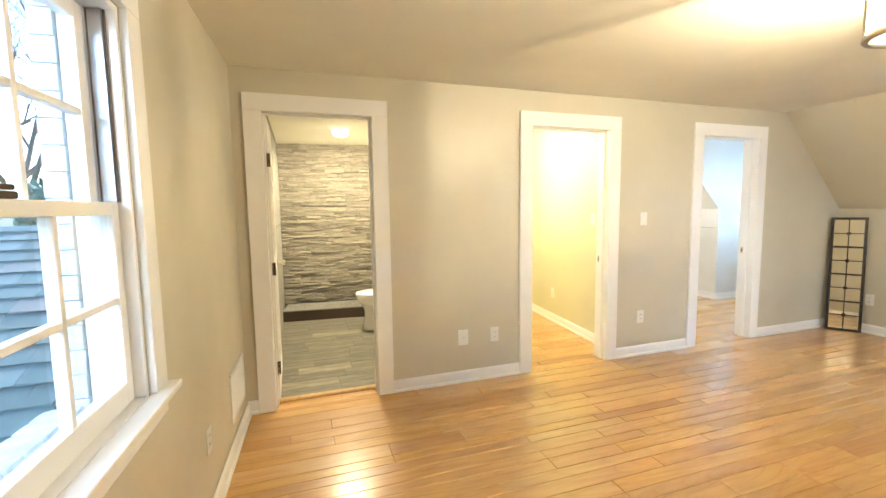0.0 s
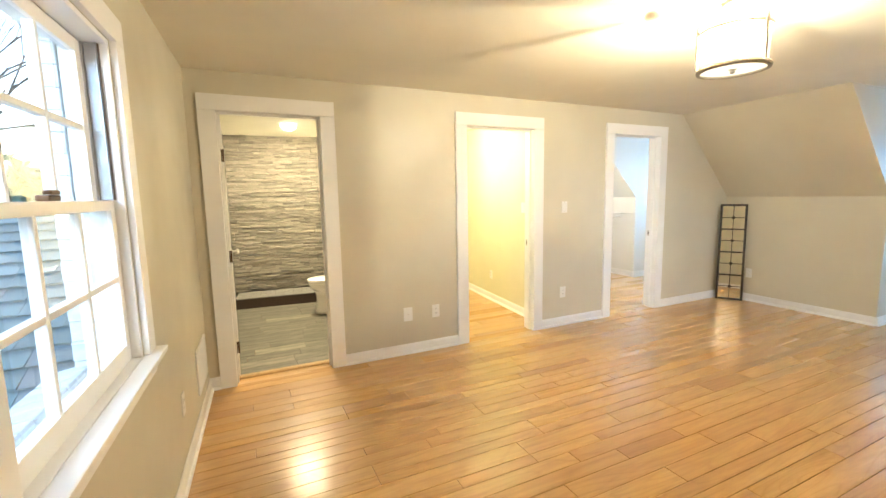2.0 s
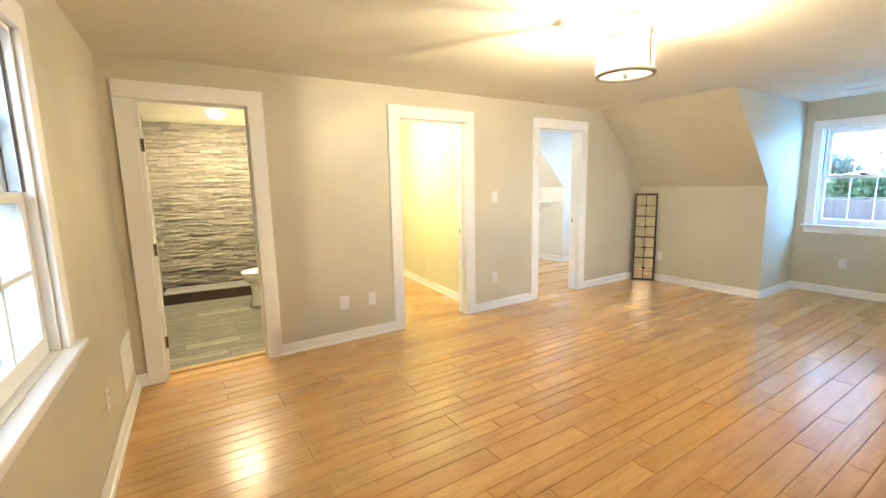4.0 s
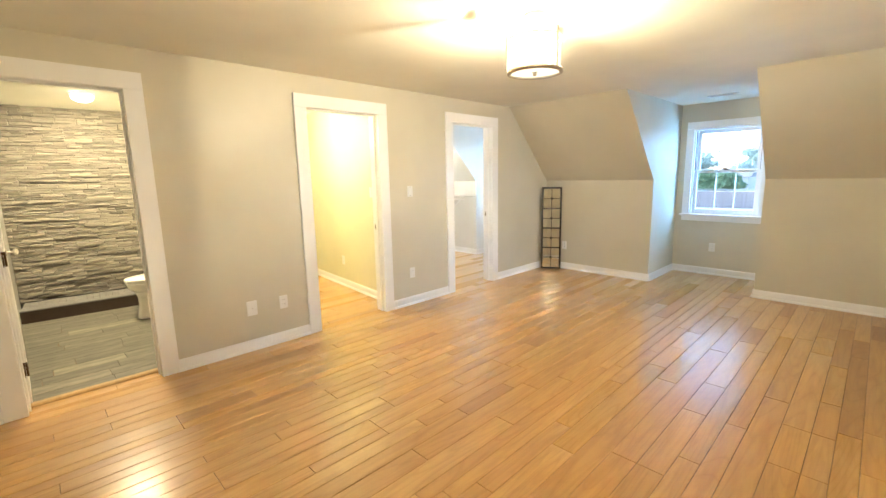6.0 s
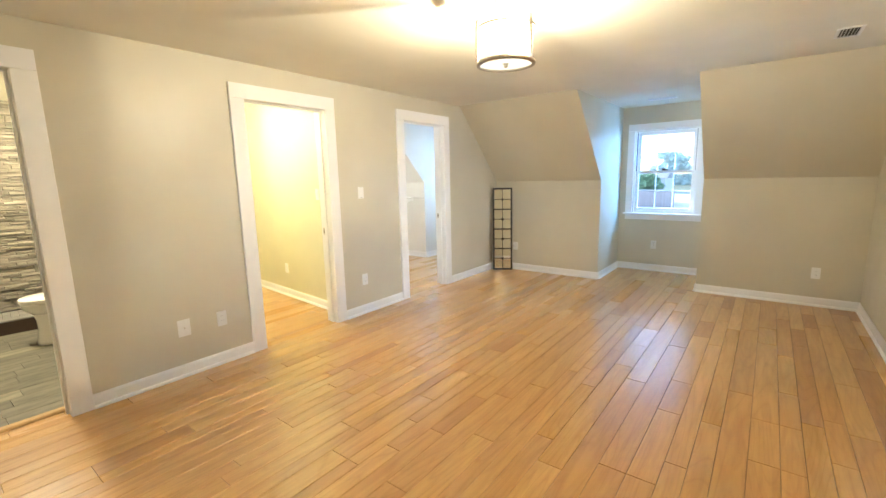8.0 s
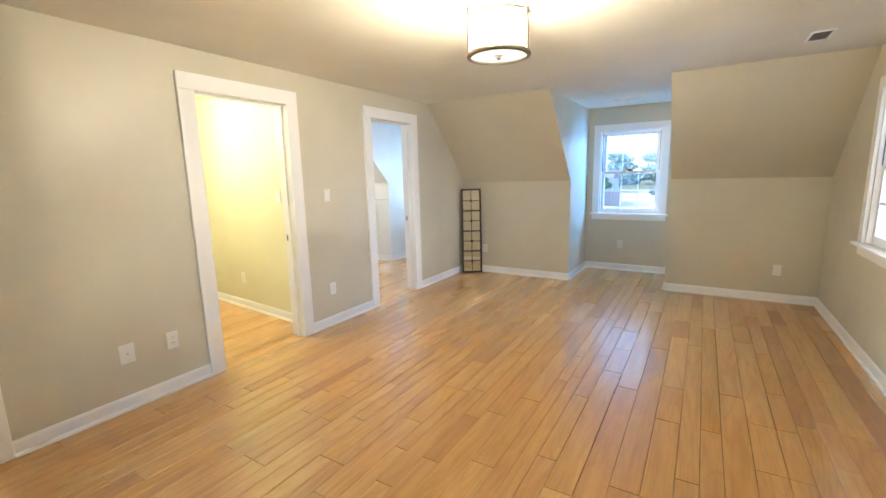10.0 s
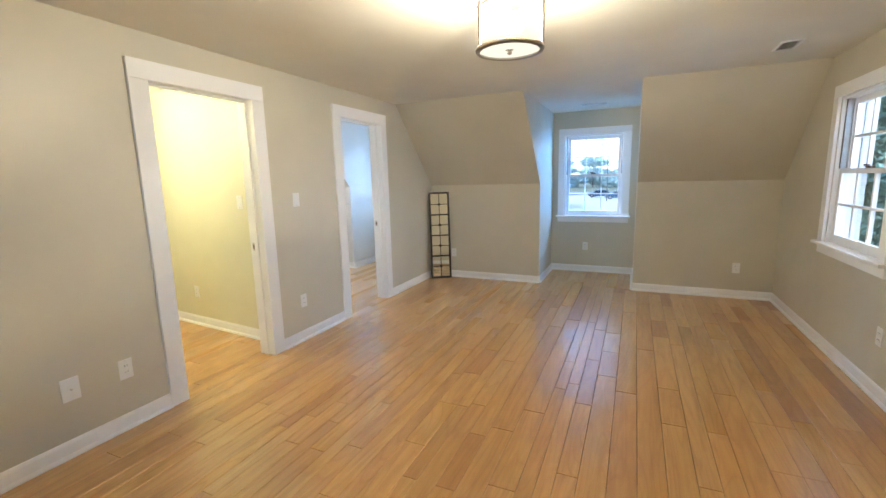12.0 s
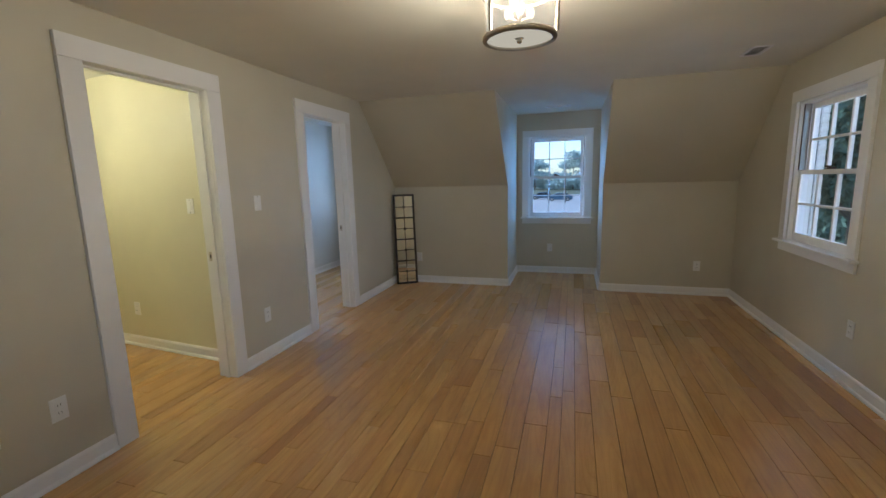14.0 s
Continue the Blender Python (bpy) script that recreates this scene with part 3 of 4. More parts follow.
grille(pose(WX(3.03), 3.03, 0.325, 0, 0, WANG), 0.40, 0.27, "white louvred return air grille low on the side wall", "return_grille", 16, "air grille")
grille(pose(4.295, -0.30, ZC, 90, 0, 0), 0.25, 0.12, "white ceiling air vent with dark slots near the slope", "ceiling_vent", 5, "air vent", 0.26)
grille(pose(6.25, 1.19, ZC, 90, 0, 90), 0.30, 0.11, "white ceiling air vent in the dormer ceiling", "ceiling_vent", 5, "air vent", 0.26)

# ---- ceiling lamp ----
def shade_glass(name, through_c, strength, clear):
    m, nt, bs = mat(name)
    tr = nt.nodes.new("ShaderNodeBsdfTranslucent")
    tr.inputs["Color"].default_value = (*through_c, 1)
    em = node(nt, "ShaderNodeEmission", Strength=strength)
    em.inputs["Color"].default_value = (1.0, 0.87, 0.62, 1)
    ad = nt.nodes.new("ShaderNodeAddShader")
    nt.links.new(tr.outputs[0], ad.inputs[0])
    nt.links.new(em.outputs[0], ad.inputs[1])
    mx = node(nt, "ShaderNodeMixShader", Fac=clear)
    nt.links.new(ad.outputs[0], mx.inputs[1])
    nt.links.new(nt.nodes.new("ShaderNodeBsdfTransparent").outputs[0], mx.inputs[2])
    nt.links.new(mx.outputs[0], nt.nodes["Material Output"].inputs["Surface"])
    return m


SHADE = shade_glass("frosted_shade", (0.006, 0.0055, 0.005), 0.26, 0.78)
DIFFUSER = shade_glass("frosted_diffuser", (0.001, 0.001, 0.001), 0.22, 0.02)
BULB = glow("lit_bulb", (1.0, 0.86, 0.62), 0.5)
GLOWDOME = glow("lit_dome", (1.0, 0.92, 0.72), 1.2)


def drum_light(x, y):
    t = thing("ceiling_light", pose(x, y, 0), "lit drum ceiling light with frosted shade and nickel rings", "ceiling light")
    R0 = 0.155
    part("canopy", lathe(bmesh.new(), [(0.0, ZC - 0.024), (0.055, ZC - 0.024), (0.065, ZC - 0.015), (0.068, ZC - 0.0005)], 36), NICKEL, t, smooth=True)
    bm = bmesh.new()
    tube(bm, (0, 0, 2.0), (0, 0, ZC - 0.02), 0.006, 0.006, 10)
    part("centre_rod", bm, NICKEL, t)
    part("shade", lathe(bmesh.new(), [(R0 - 0.012, 1.998), (R0 - 0.010, 2.166), (R0 - 0.013, 2.166), (R0 - 0.015, 1.998)], 48), SHADE, t, smooth=True)
    part("bottom_diffuser", lathe(bmesh.new(), [(0.0, 1.993), (0.07, 1.993), (R0 - 0.011, 1.9965), (R0 - 0.011, 1.9990), (0.07, 1.9965), (0.0, 1.9965)], 48), DIFFUSER, t)
    part("bottom_ring", lathe(bmesh.new(), [(R0 - 0.018, 1.985), (R0, 1.985), (R0 + 0.003, 1.992), (R0, 2.003), (R0 - 0.006, 2.003), (R0 - 0.018, 1.990), (R0 - 0.018, 1.985)], 48), RINGMETAL, t, smooth=True)
    part("top_ring", lathe(bmesh.new(), [(R0 - 0.009, 2.162), (R0 + 0.002, 2.162), (R0 + 0.002, 2.174), (R0 - 0.009, 2.174), (R0 - 0.009, 2.162)], 48), RINGMETAL, t)
    part("finial", lathe(bmesh.new(), [(0.0, 1.972), (0.009, 1.975), (0.013, 1.982), (0.007, 1.989), (0.02, 1.9925), (0.0, 1.9928)], 20), NICKEL, t, smooth=True)
    for k in range(3):
        a = radians(20 + 120 * k)
        c, s2 = math.cos(a), math.sin(a)
        bm = bmesh.new()
        tube(bm, ((R0 + 0.005) * c, (R0 + 0.005) * s2, 2.0), ((R0 + 0.005) * c, (R0 + 0.005) * s2, 2.20), 0.0065, 0.0085, 8)
        part("side_rod", bm, RINGMETAL, t)
        bm = bmesh.new()
        tube(bm, (R0 * c, R0 * s2, 2.196), (0.05 * c, 0.05 * s2, ZC - 0.02), 0.009, 0.009, 8)
        part("support_arm", bm, RINGMETAL, t)
        bm = bmesh.new()
        tube(bm, (R0 * c, R0 * s2, 2.19), (R0 * c, R0 * s2, 2.204), 0.012, 0.012, 12)
        part("thumb_nut", bm, RINGMETAL, t)
        bar = part("spider_arm", bbox(0.012, R0 - 0.012, -0.009, 0.009, 2.152, 2.156), RINGMETAL, t)
        bar.matrix_local = pose(0, 0, 0, 0, 0, 20 + 120 * k)
        a += radians(50)
        c, s2 = math.cos(a), math.sin(a)
        bm = bmesh.new()
        tube(bm, (0.004 * c, 0.004 * s2, 2.060), (0.055 * c, 0.055 * s2, 2.080), 0.006, 0.010, 8)
        part("bulb_socket", bm, NICKEL, t)
        b = part("bulb", lathe(bmesh.new(), [(0.0, 2.078), (0.010, 2.080), (0.017, 2.094), (0.015, 2.110), (0.007, 2.122), (0.0, 2.125)], 14, centre=(0.055 * c, 0.055 * s2)), BULB, t, smooth=True)
        b.visible_shadow = False
    return t


drum_light(LAMP.x, LAMP.y)


def dome_light(x, y, z, where):
    t = thing("ceiling_light", pose(x, y, 0), "lit white glass dome ceiling light " + where, "ceiling light")
    part("canopy", lathe(bmesh.new(), [(0.0, z - 0.02), (0.085, z - 0.02), (0.10, z - 0.0005)], 32), NICKEL, t, smooth=True)
    d = part("shade", lathe(bmesh.new(), [(0.0, z - 0.085), (0.04, z - 0.080), (0.075, z - 0.060), (0.09, z - 0.035), (0.09, z - 0.021)], 32), GLOWDOME, t, smooth=True)
    d.visible_shadow = False
    return t


dome_light(0.67, 5.22, 2.27, "in the bathroom")
dome_light(2.38, 4.70, 2.31, "in the hall")


# ---- leaning mirror ----
def leaning_mirror():
    H, W = 1.225, 0.290
    bottom = Vector((5.700, 3.140))
    lean = 4.8
    t = thing("leaning_mirror", pose(bottom.x, bottom.y, 0.003, 0, 0, -57.5) @ pose(0, 0, 0, -lean, 0, 0),
              "tall narrow window-pane mirror in black iron, leaning in the corner", "mirror")
    f = 0.026
    part("backing", bbox(-W / 2 + 0.003, W / 2 - 0.003, 0.006, 0.012, 0.004, H - 0.004), BLACK, t)
    for x in (-W / 2, W / 2 - f):
        part("frame_side", bbox(x, x + f, -0.010, 0.013, 0, H, 0.003), BLACK, t)
    for z in (0, H - f):
        part("frame_end", bbox(-W / 2 + f, W / 2 - f, -0.010, 0.013, z, z + f, 0.003), BLACK, t)
    rows = 8
    zs = [f + (H - 2 * f) * k / rows for k in range(rows + 1)]
    xi = W / 2 - f
    part("upright_bar", bbox(-0.0045, 0.0045, -0.005, 0.002, f, H - f, 0.001), BLACK, t)
    for k in range(1, rows):
        w = 0.0095 if k % 2 == 0 else 0.005
        for x0, x1 in ((-xi, -0.0047), (0.0047, xi)):
            part("cross_bar", bbox(x0, x1, -0.006 if k % 2 == 0 else -0.004, 0.002, zs[k] - w, zs[k] + w, 0.0008), BLACK, t)
        if k % 2:
            bm = bmesh.new()
            bmesh.ops.create_icosphere(bm, subdivisions=2, radius=0.020)
            for v in bm.verts:
                v.co.y *= 0.5
                v.co += Vector((0, -0.008, zs[k]))
            part("knot", bm, BLACK, t, smooth=True)
    for k in range(rows):
        for x0, x1 in ((-xi, -0.0047), (0.0047, xi)):
            bm = bbox(x0, x1, 0.0022, 0.0052, zs[k] + 0.001, zs[k + 1] - 0.001)
            part("mirror_pane", bm, MIRROR, t)
    return t


leaning_mirror()


# ---- bathroom ----
def door_leaf():
    L, T, H = 0.69, 0.035, 2.015
    t = thing("door", pose(0.006, YN + NT + 0.012, 0.012, 0, 0, 91), "white panelled door standing open into the bathroom", "door")
    part("leaf", bbox(0, L, 0, T, 0, H, 0.002), TRIM, t)
    for a, b in ((0.2, 0.9), (1.05, 1.85)):
        for x in (0.11, 0.38):
            part("raised_panel", bbox(x, x + 0.2, -0.004, -0.0005, a, b, 0.0015), TRIM, t)
    for z in (0.24, 0.96, 1.72):
        h = part("hinge", bbox(-0.0022, -0.0004, 0.002, T - 0.002, z - 0.045, z + 0.045, 0.0004), BRONZE, t, "dark bronze hinge")
        bm = bmesh.new()
        tube(bm, (-0.005, -0.005, z - 0.046), (-0.005, -0.005, z + 0.046), 0.006, 0.006, 10)
        part("hinge_pin", bm, BRONZE, h)
    bm = bmesh.new()
    lathe(bm, [(0.0, -0.0), (0.026, 0.0), (0.026, 0.006), (0.010, 0.010), (0.010, 0.035), (0.022, 0.042), (0.026, 0.053), (0.018, 0.064), (0.0, 0.066)], 24)
    bmesh.ops.rotate(bm, matrix=Matrix.Rotation(radians(90), 3, "X"), verts=bm.verts)
    bmesh.ops.translate(bm, vec=(L - 0.06, -0.0005, 0.93), verts=bm.verts)
    part("door_knob", bm, NICKEL, t, "satin nickel knob", smooth=True)
    return t


door_leaf()
frame_1 = scene.objects["door_1"]
for z in (0.252, 0.972, 1.732):
    part("hinge_leaf", bbox(0.0125, 0.0142, 0.085, 0.122, z - 0.045, z + 0.045, 0.0004), BRONZE, frame_1, "dark bronze hinge leaf")
bm = bmesh.new()
extrude_profile(bm, [(-0.032, 0.0), (-0.030, 0.008), (-0.018, 0.016), (0.018, 0.018), (0.030, 0.010), (0.032, 0.0)], ((DOORS["a"][0] + 0.001, 3.475), (DOORS["a"][1] - 0.001, 3.475)))
part("threshold", bm, OAKTRIM, kind="structure", label="rounded oak threshold strip")


def loop_mesh(sections, segs=36):
    """Skins superellipse sections (cx, cy, rx, ry, z, power)."""
    bm = bmesh.new()
    rings = []
    for cx, cy, rx, ry, z, p in sections:
        r = []
        for k in range(segs):
            a = 2 * math.pi * k / segs
            c, s2 = math.cos(a), math.sin(a)
            r.append(bm.verts.new((cx + rx * math.copysign(abs(c) ** (2 / p), c), cy + ry * math.copysign(abs(s2) ** (2 / p), s2), z)))
        rings.append(r)
    for a, b in zip(rings, rings[1:]):
        for k in range(segs):
            bm.faces.new((a[k], a[(k + 1) % segs], b[(k + 1) % segs], b[k]))
    bm.faces.new(rings[0][::-1])
    bm.faces.new(rings[-1])
    return bm


def toilet(m):
    """Local x from the tank to the front of the bowl."""
    t = thing("toilet", m, "white porcelain toilet with closed lid on the grey tiled floor", "toilet")
    part("base", loop_mesh([(0.36, 0, 0.285, 0.115, 0, 3), (0.36, 0, 0.28, 0.11, 0.03, 3), (0.36, 0, 0.262, 0.10, 0.13, 2.8), (0.37, 0, 0.255, 0.105, 0.22, 2.5), (0.40, 0, 0.24, 0.13, 0.28, 2.3)]), CHINA, t, smooth=True)
    part("bowl", loop_mesh([(0.40, 0, 0.24, 0.13, 0.281, 2.3), (0.43, 0, 0.265, 0.165, 0.33, 2.3), (0.435, 0, 0.275, 0.182, 0.375, 2.3), (0.435, 0, 0.272, 0.180, 0.39, 2.3)]), CHINA, t, smooth=True)
    part("seat", loop_mesh([(0.44, 0, 0.275, 0.183, 0.392, 2.3), (0.44, 0, 0.280, 0.188, 0.400, 2.3), (0.44, 0, 0.278, 0.186, 0.409, 2.3)]), CHINA, t, smooth=True)
    part("lid", loop_mesh([(0.44, 0, 0.276, 0.184, 0.412, 2.3), (0.44, 0, 0.280, 0.188, 0.418, 2.3), (0.44, 0, 0.270, 0.178, 0.430, 2.3), (0.44, 0, 0.20, 0.12, 0.435, 2.3)]), CHINA, t, smooth=True)
    part("tank", bbox(0.0, 0.19, -0.21, 0.21, 0.38, 0.72, 0.02, 3), CHINA, t)
    part("tank_lid", bbox(-0.008, 0.20, -0.22, 0.22, 0.722, 0.755, 0.012, 3), CHINA, t)
    part("tank_neck", bbox(0.04, 0.20, -0.12, 0.12, 0.30, 0.379, 0.02, 2), CHINA, t)
    part("flush_handle", bbox(0.191, 0.202, -0.17, -0.10, 0.655, 0.672, 0.004), NICKEL, t, "chrome flush handle")
    return t


toilet(pose(1.485, 5.14, 0.0, 0, 0, 180))

SHOWER = pose(bath_left, 5.80, 0, 0, 0, -5)
curb = thing("shower_curb", SHOWER, "low dark brown shower curb across the bathroom floor", "shower curb")
part("curb_face", bbox(0.0, 1.6, 0, 0.10, 0, 0.125, 0.004), CURB, curb)
part("curb_cap", bbox(-0.0, 1.6, -0.006, 0.112, 0.126, 0.140, 0.004), WTILE, curb, "grey stone cap")
pan = thing("shower_floor", SHOWER, "grey tiled shower floor behind the curb", "shower floor")
prng = random.Random(5)
for i in range(26):
    for j in range(8):
        x0, y0 = i * 0.06, 0.115 + j * 0.06
        part("tile", bbox(x0 + 0.001, x0 + 0.058, y0, y0 + 0.057, 0.05, 0.10 + prng.uniform(0, 0.0008)), WTILE, pan)
part("grout_bed", bbox(0, 1.56, 0.113, 0.60, 0.0, 0.097), GROUT, pan)

tile_root = scene.objects["bath_wall_west"]


def box_mesh(name, w, d, h, bevel, material, jitter=0.0, r=None):
    """A bevelled block around its centre, its front face at -y uneven by the jitter."""
    bm = bmesh.new()
    box(bm, -w / 2, w / 2, -d / 2, d / 2, -h / 2, h / 2)
    if jitter:
        for v in bm.verts:
            if v.co.y < 0:
                v.co += Vector((0, r.uniform(-jitter, jitter), r.uniform(-jitter, jitter) * 0.6))
    front = [e for e in bm.edges if all(v.co.y < 0 for v in e.verts)]
    bmesh.ops.bevel(bm, geom=front, offset=bevel, segments=1, affect="EDGES")
    bmesh.ops.recalc_face_normals(bm, faces=bm.faces[:])
    me = bpy.data.meshes.new(name)
    bm.to_mesh(me)
    bm.free()
    me.materials.append(material)
    return me


tile_me = box_mesh("tile", 0.597, 0.012, 0.297, 0.0015, WTILE)
for i in range(5):
    for j in range(8):
        o = new("tile", tile_me)
        o.parent = tile_root
        h = 0.15 + j * 0.3
        o.matrix_basis = pose(bath_left + 0.006, 3.80 + i * 0.6 + (0.3 if j % 2 else 0), min(h, 2.118) if j < 7 else 2.118 + 0.3, 0, 0, 90)

# stacked ledger stone wall at the back of the shower
stone_wall = wall("stone_wall", (bath_left - 0.1, 6.50), (1.7, 6.36), 0.15, 0, 2.4, GROUT, label="stacked grey ledger stone wall")
srng = random.Random(3)
HS = (0.017, 0.023, 0.029, 0.036)
LS = (0.08, 0.13, 0.19, 0.26)
STONES = {(h, l): [box_mesh("stone", l - 0.003, 0.06, h - 0.003, 0.004, LEDGER, 0.008, srng) for _ in range(5)] for h in HS for l in LS}
sang = math.degrees(math.atan2(-0.14, 1.7))
far_stones = []
zz, count = 0.10, 0
while zz < 2.24:
    hgt = srng.choice(HS)
    xx = bath_left - srng.uniform(0, 0.1)
    while xx < 1.45:
        l = srng.choice(LS)
        me = srng.choice(STONES[hgt, l])
        xm = xx + l / 2
        m = pose(xm, 6.48 - 0.0824 * (xm - bath_left) - srng.uniform(-0.008, 0.034), zz + hgt / 2, srng.uniform(-14, 9), srng.uniform(-1.8, 1.8), sang + srng.uniform(-3, 3))
        if count < 300 and xm < 1.2:
            o = new("stone", me)
            o.parent = stone_wall
            o.matrix_basis = m
            count += 1
        else:
            far_stones.append((me, m))
        xx += l
    zz += hgt

verts, faces = [], []
for me, m in far_stones:
    b = len(verts)
    verts += [m @ v.co for v in me.vertices]
    faces += [[b + i for i in p.vertices] for p in me.polygons]
fm = bpy.data.meshes.new("stone_course")
fm.from_pydata(verts, [], faces)
fm.materials.append(LEDGER_I)
o = new("stone_course", fm)
o.parent = stone_wall
tagged(o, kind="stuff")

# bathroom floor tiles
bath_floor = tagged(new("bath_floor"), "mottled grey wood-look tile floor", kind="structure")
BT = {l: box_mesh("tile", l - 0.003, 0.147, 0.012, 0.001, BTILE) for l in (0.45, 0.6, 0.9)}
brng = random.Random(8)
yy = 3.505
while yy < 5.85:
    xx = bath_left - brng.uniform(0, 0.4)
    while xx < 1.5:
        l = brng.choice((0.45, 0.6, 0.9))
        o = new("tile", BT[l])
        o.parent = bath_floor
        o.matrix_basis = pose(xx + l / 2, yy + 0.075, -0.0065 + brng.uniform(-0.0004, 0.0004))
        xx += l
    yy += 0.15

# ---- closet shelf ----
shelf = thing("wire_shelf", pose(5.0, C_N, 1.045), "white coated wire shelf with brackets and hanging rod in the closet", "shelf")


def rod(name, a, b, radius, host, material=TRIM):
    bm = bmesh.new()
    tube(bm, a, b, radius, radius, 8)
    return part(name, bm, material, host)


for y, z in ((-0.01, 0.012), (-0.13, 0.012), (-0.25, 0.012), (-0.365, 0.012), (-0.368, -0.018)):
    rod("long_wire", (0, y, z), (0.90, y, z), 0.005, shelf)
for k in range(37):
    rod("cross_wire", (0.003 + k * 0.0248, -0.004, 0.016), (0.003 + k * 0.0248, -0.366, 0.016), 0.0022, shelf)
rod("hanging_rod", (0, -0.335, -0.045), (0.90, -0.335, -0.045), 0.011, shelf)
for x in (0.1, 0.84):
    bm = bmesh.new()
    tube(bm, (x, -0.34, -0.02), (x, -0.004, -0.30), 0.006, 0.006, 8)
    part("bracket", bm, TRIM, shelf)
rail = thing("wall_rail", pose(XK + 0.04, CK, 1.045), "thin white rail along the closet knee wall", "rail")
bm = bmesh.new()
tube(bm, (-0.008, 0.02, 0), (-0.008, C_N - CK - 0.33, 0), 0.005, 0.005, 8)
part("rod", bm, plain("grey_rod", (0.45, 0.45, 0.44), 0.4), rail)
part("rail_clip", bbox(-0.012, -0.0005, 0.05, 0.06, -0.012, 0.012), TRIM, rail)

# ---- brick reveals of the two side windows ----
BRICK = box_mesh("brick", 0.056, 0.02, 0.0695, 0.0015, WBRICK)


def reveal(host_name, window_m, w, z0, z1):
    """White painted brick lining of the outer part of a window opening, as parts of the wall."""
    host = scene.objects[host_name]
    for sx, ang in ((0.010, 90), (w - 0.010, -90)):
        k, z = 0, z0 - 0.05
        while z < z1:
            hh = z + 0.031
            o = new("brick", BRICK)
            o.parent = host
            o.matrix_world = window_m @ pose(sx, 0.174 + (0.002 if k % 2 else 0.0), hh, 0, 0, ang)
            z += 0.072
            k += 1
    x = 0.0
    while x < w - 0.02:
        o = new("brick", SILLB)
        o.parent = host
        o.matrix_world = window_m @ pose(x + 0.036, 0.215, z0 - 0.045, -10, 0, 0)
        x += 0.072


bm = bbox(-0.032, 0.032, -0.06, 0.06, -0.035, 0.035, 0.010, 2)
SILLB = bpy.data.meshes.new("brick")
bm.to_mesh(SILLB)
bm.free()
SILLB.materials.append(WBRICK)
W1M = pose(WX(W_Y1 - WLEN), W_Y1 - WLEN, 0, 0, 0, WANG)
W2M = pose(SW[1], YS, 0, 0, 0, 180)
reveal("wall_west", W1M, WLEN, SW[2], SW[3])
reveal("wall_south", W2M, SW[1] - SW[0], SW[2], SW[3])
for m, w in ((W1M, WLEN), (W2M, SW[1] - SW[0])):
    t = thing("storm_frame", m, "white painted outer storm window frame", "window frame", kind="structure")
    part("frame_rail", bbox(0.05, w - 0.05, 0.146, 0.17, 1.385, 1.41, 0.003), TRIM, t)
    part("frame_head", bbox(0.05, w - 0.05, 0.146, 0.17, SW[3] - 0.03, SW[3] - 0.002, 0.003), TRIM, t)

# ---- slate roof outside ----
ZR, YR0, YR1, GR = lambda y: 0.05 + 0.45 * (y - 3.1), 1.4, 5.7, 0.45
roof_ang = math.degrees(math.atan(GR))
roof = tagged(new("slate_roof"), "weathered blue-grey slate roof below the window", kind="structure")
body = prism("roof_deck", [(YR0, ZR(YR0) - 0.4), (YR1, ZR(YR1) - 0.4), (YR1, ZR(YR1) - 0.02), (YR0, ZR(YR0) - 0.02)], "x", -7.0, -0.66, ROOFGREY)
body.parent = roof
prism("roof_wing_wall", [(YR0 + 0.4, GZ), (YR1 + 2.5, GZ), (YR1 + 2.5, -0.3), (YR1, ZR(YR1) - 0.3), (YR0 + 0.4, ZR(YR0) - 0.38)], "x", -6.8, -0.68, WBRICK, label="white painted brick wing under the slate roof")
ridge = part("ridge_cap", bbox(-7.0, -0.66, -0.10, 0.02, -0.01, 0.03, 0.01), SLATE, roof)
ridge.matrix_basis = pose(0, YR1, ZR(YR1) + 0.01, roof_ang, 0, 0)
rr = random.Random(21)
SL = []
for w in (0.17, 0.21, 0.26):
    for _ in range(3):
        bm = bmesh.new()
        box(bm, -w / 2 + 0.002, w / 2 - 0.002, -0.13, 0.13, -0.007, 0.007)
        for v in bm.verts:
            if v.co.y < 0:
                v.co.y += rr.uniform(-0.010, 0.010)
                v.co.x += rr.uniform(-0.003, 0.003)
        me = bpy.data.meshes.new("slate")
        bm.to_mesh(me)
        bm.free()
        me.materials.append(SLATE)
        SL.append((w, me))
y = YR0 + 0.1
rows = 0
far = []
while y < YR1 - 0.05:
    x = -0.70 - rr.uniform(0, 0.1)
    while x > -6.9:
        w, me = rr.choice(SL)
        m = pose(x - w / 2, y, ZR(y) + 0.014, roof_ang - 4.2, 0, 0) @ pose(0, 0, rr.uniform(0, 0.003), 0, 0, rr.uniform(-1, 1))
        if x > -3.3 and 1.9 < y:
            o = new("slate", me)
            o.parent = roof
            o.matrix_basis = m
        else:
            far.append((me, m))
        x -= w
    y += 0.185
verts, faces = [], []
for me, m in far:
    b = len(verts)
    verts += [m @ v.co for v in me.vertices]
    faces += [[b + i for i in p.vertices] for p in me.polygons]
fm = bpy.data.meshes.new("slate_course")
fm.from_pydata(verts, [], faces)
fm.materials.append(SLATE_I)
o = new("slate_course", fm)
o.parent = roof
tagged(o, kind="stuff")


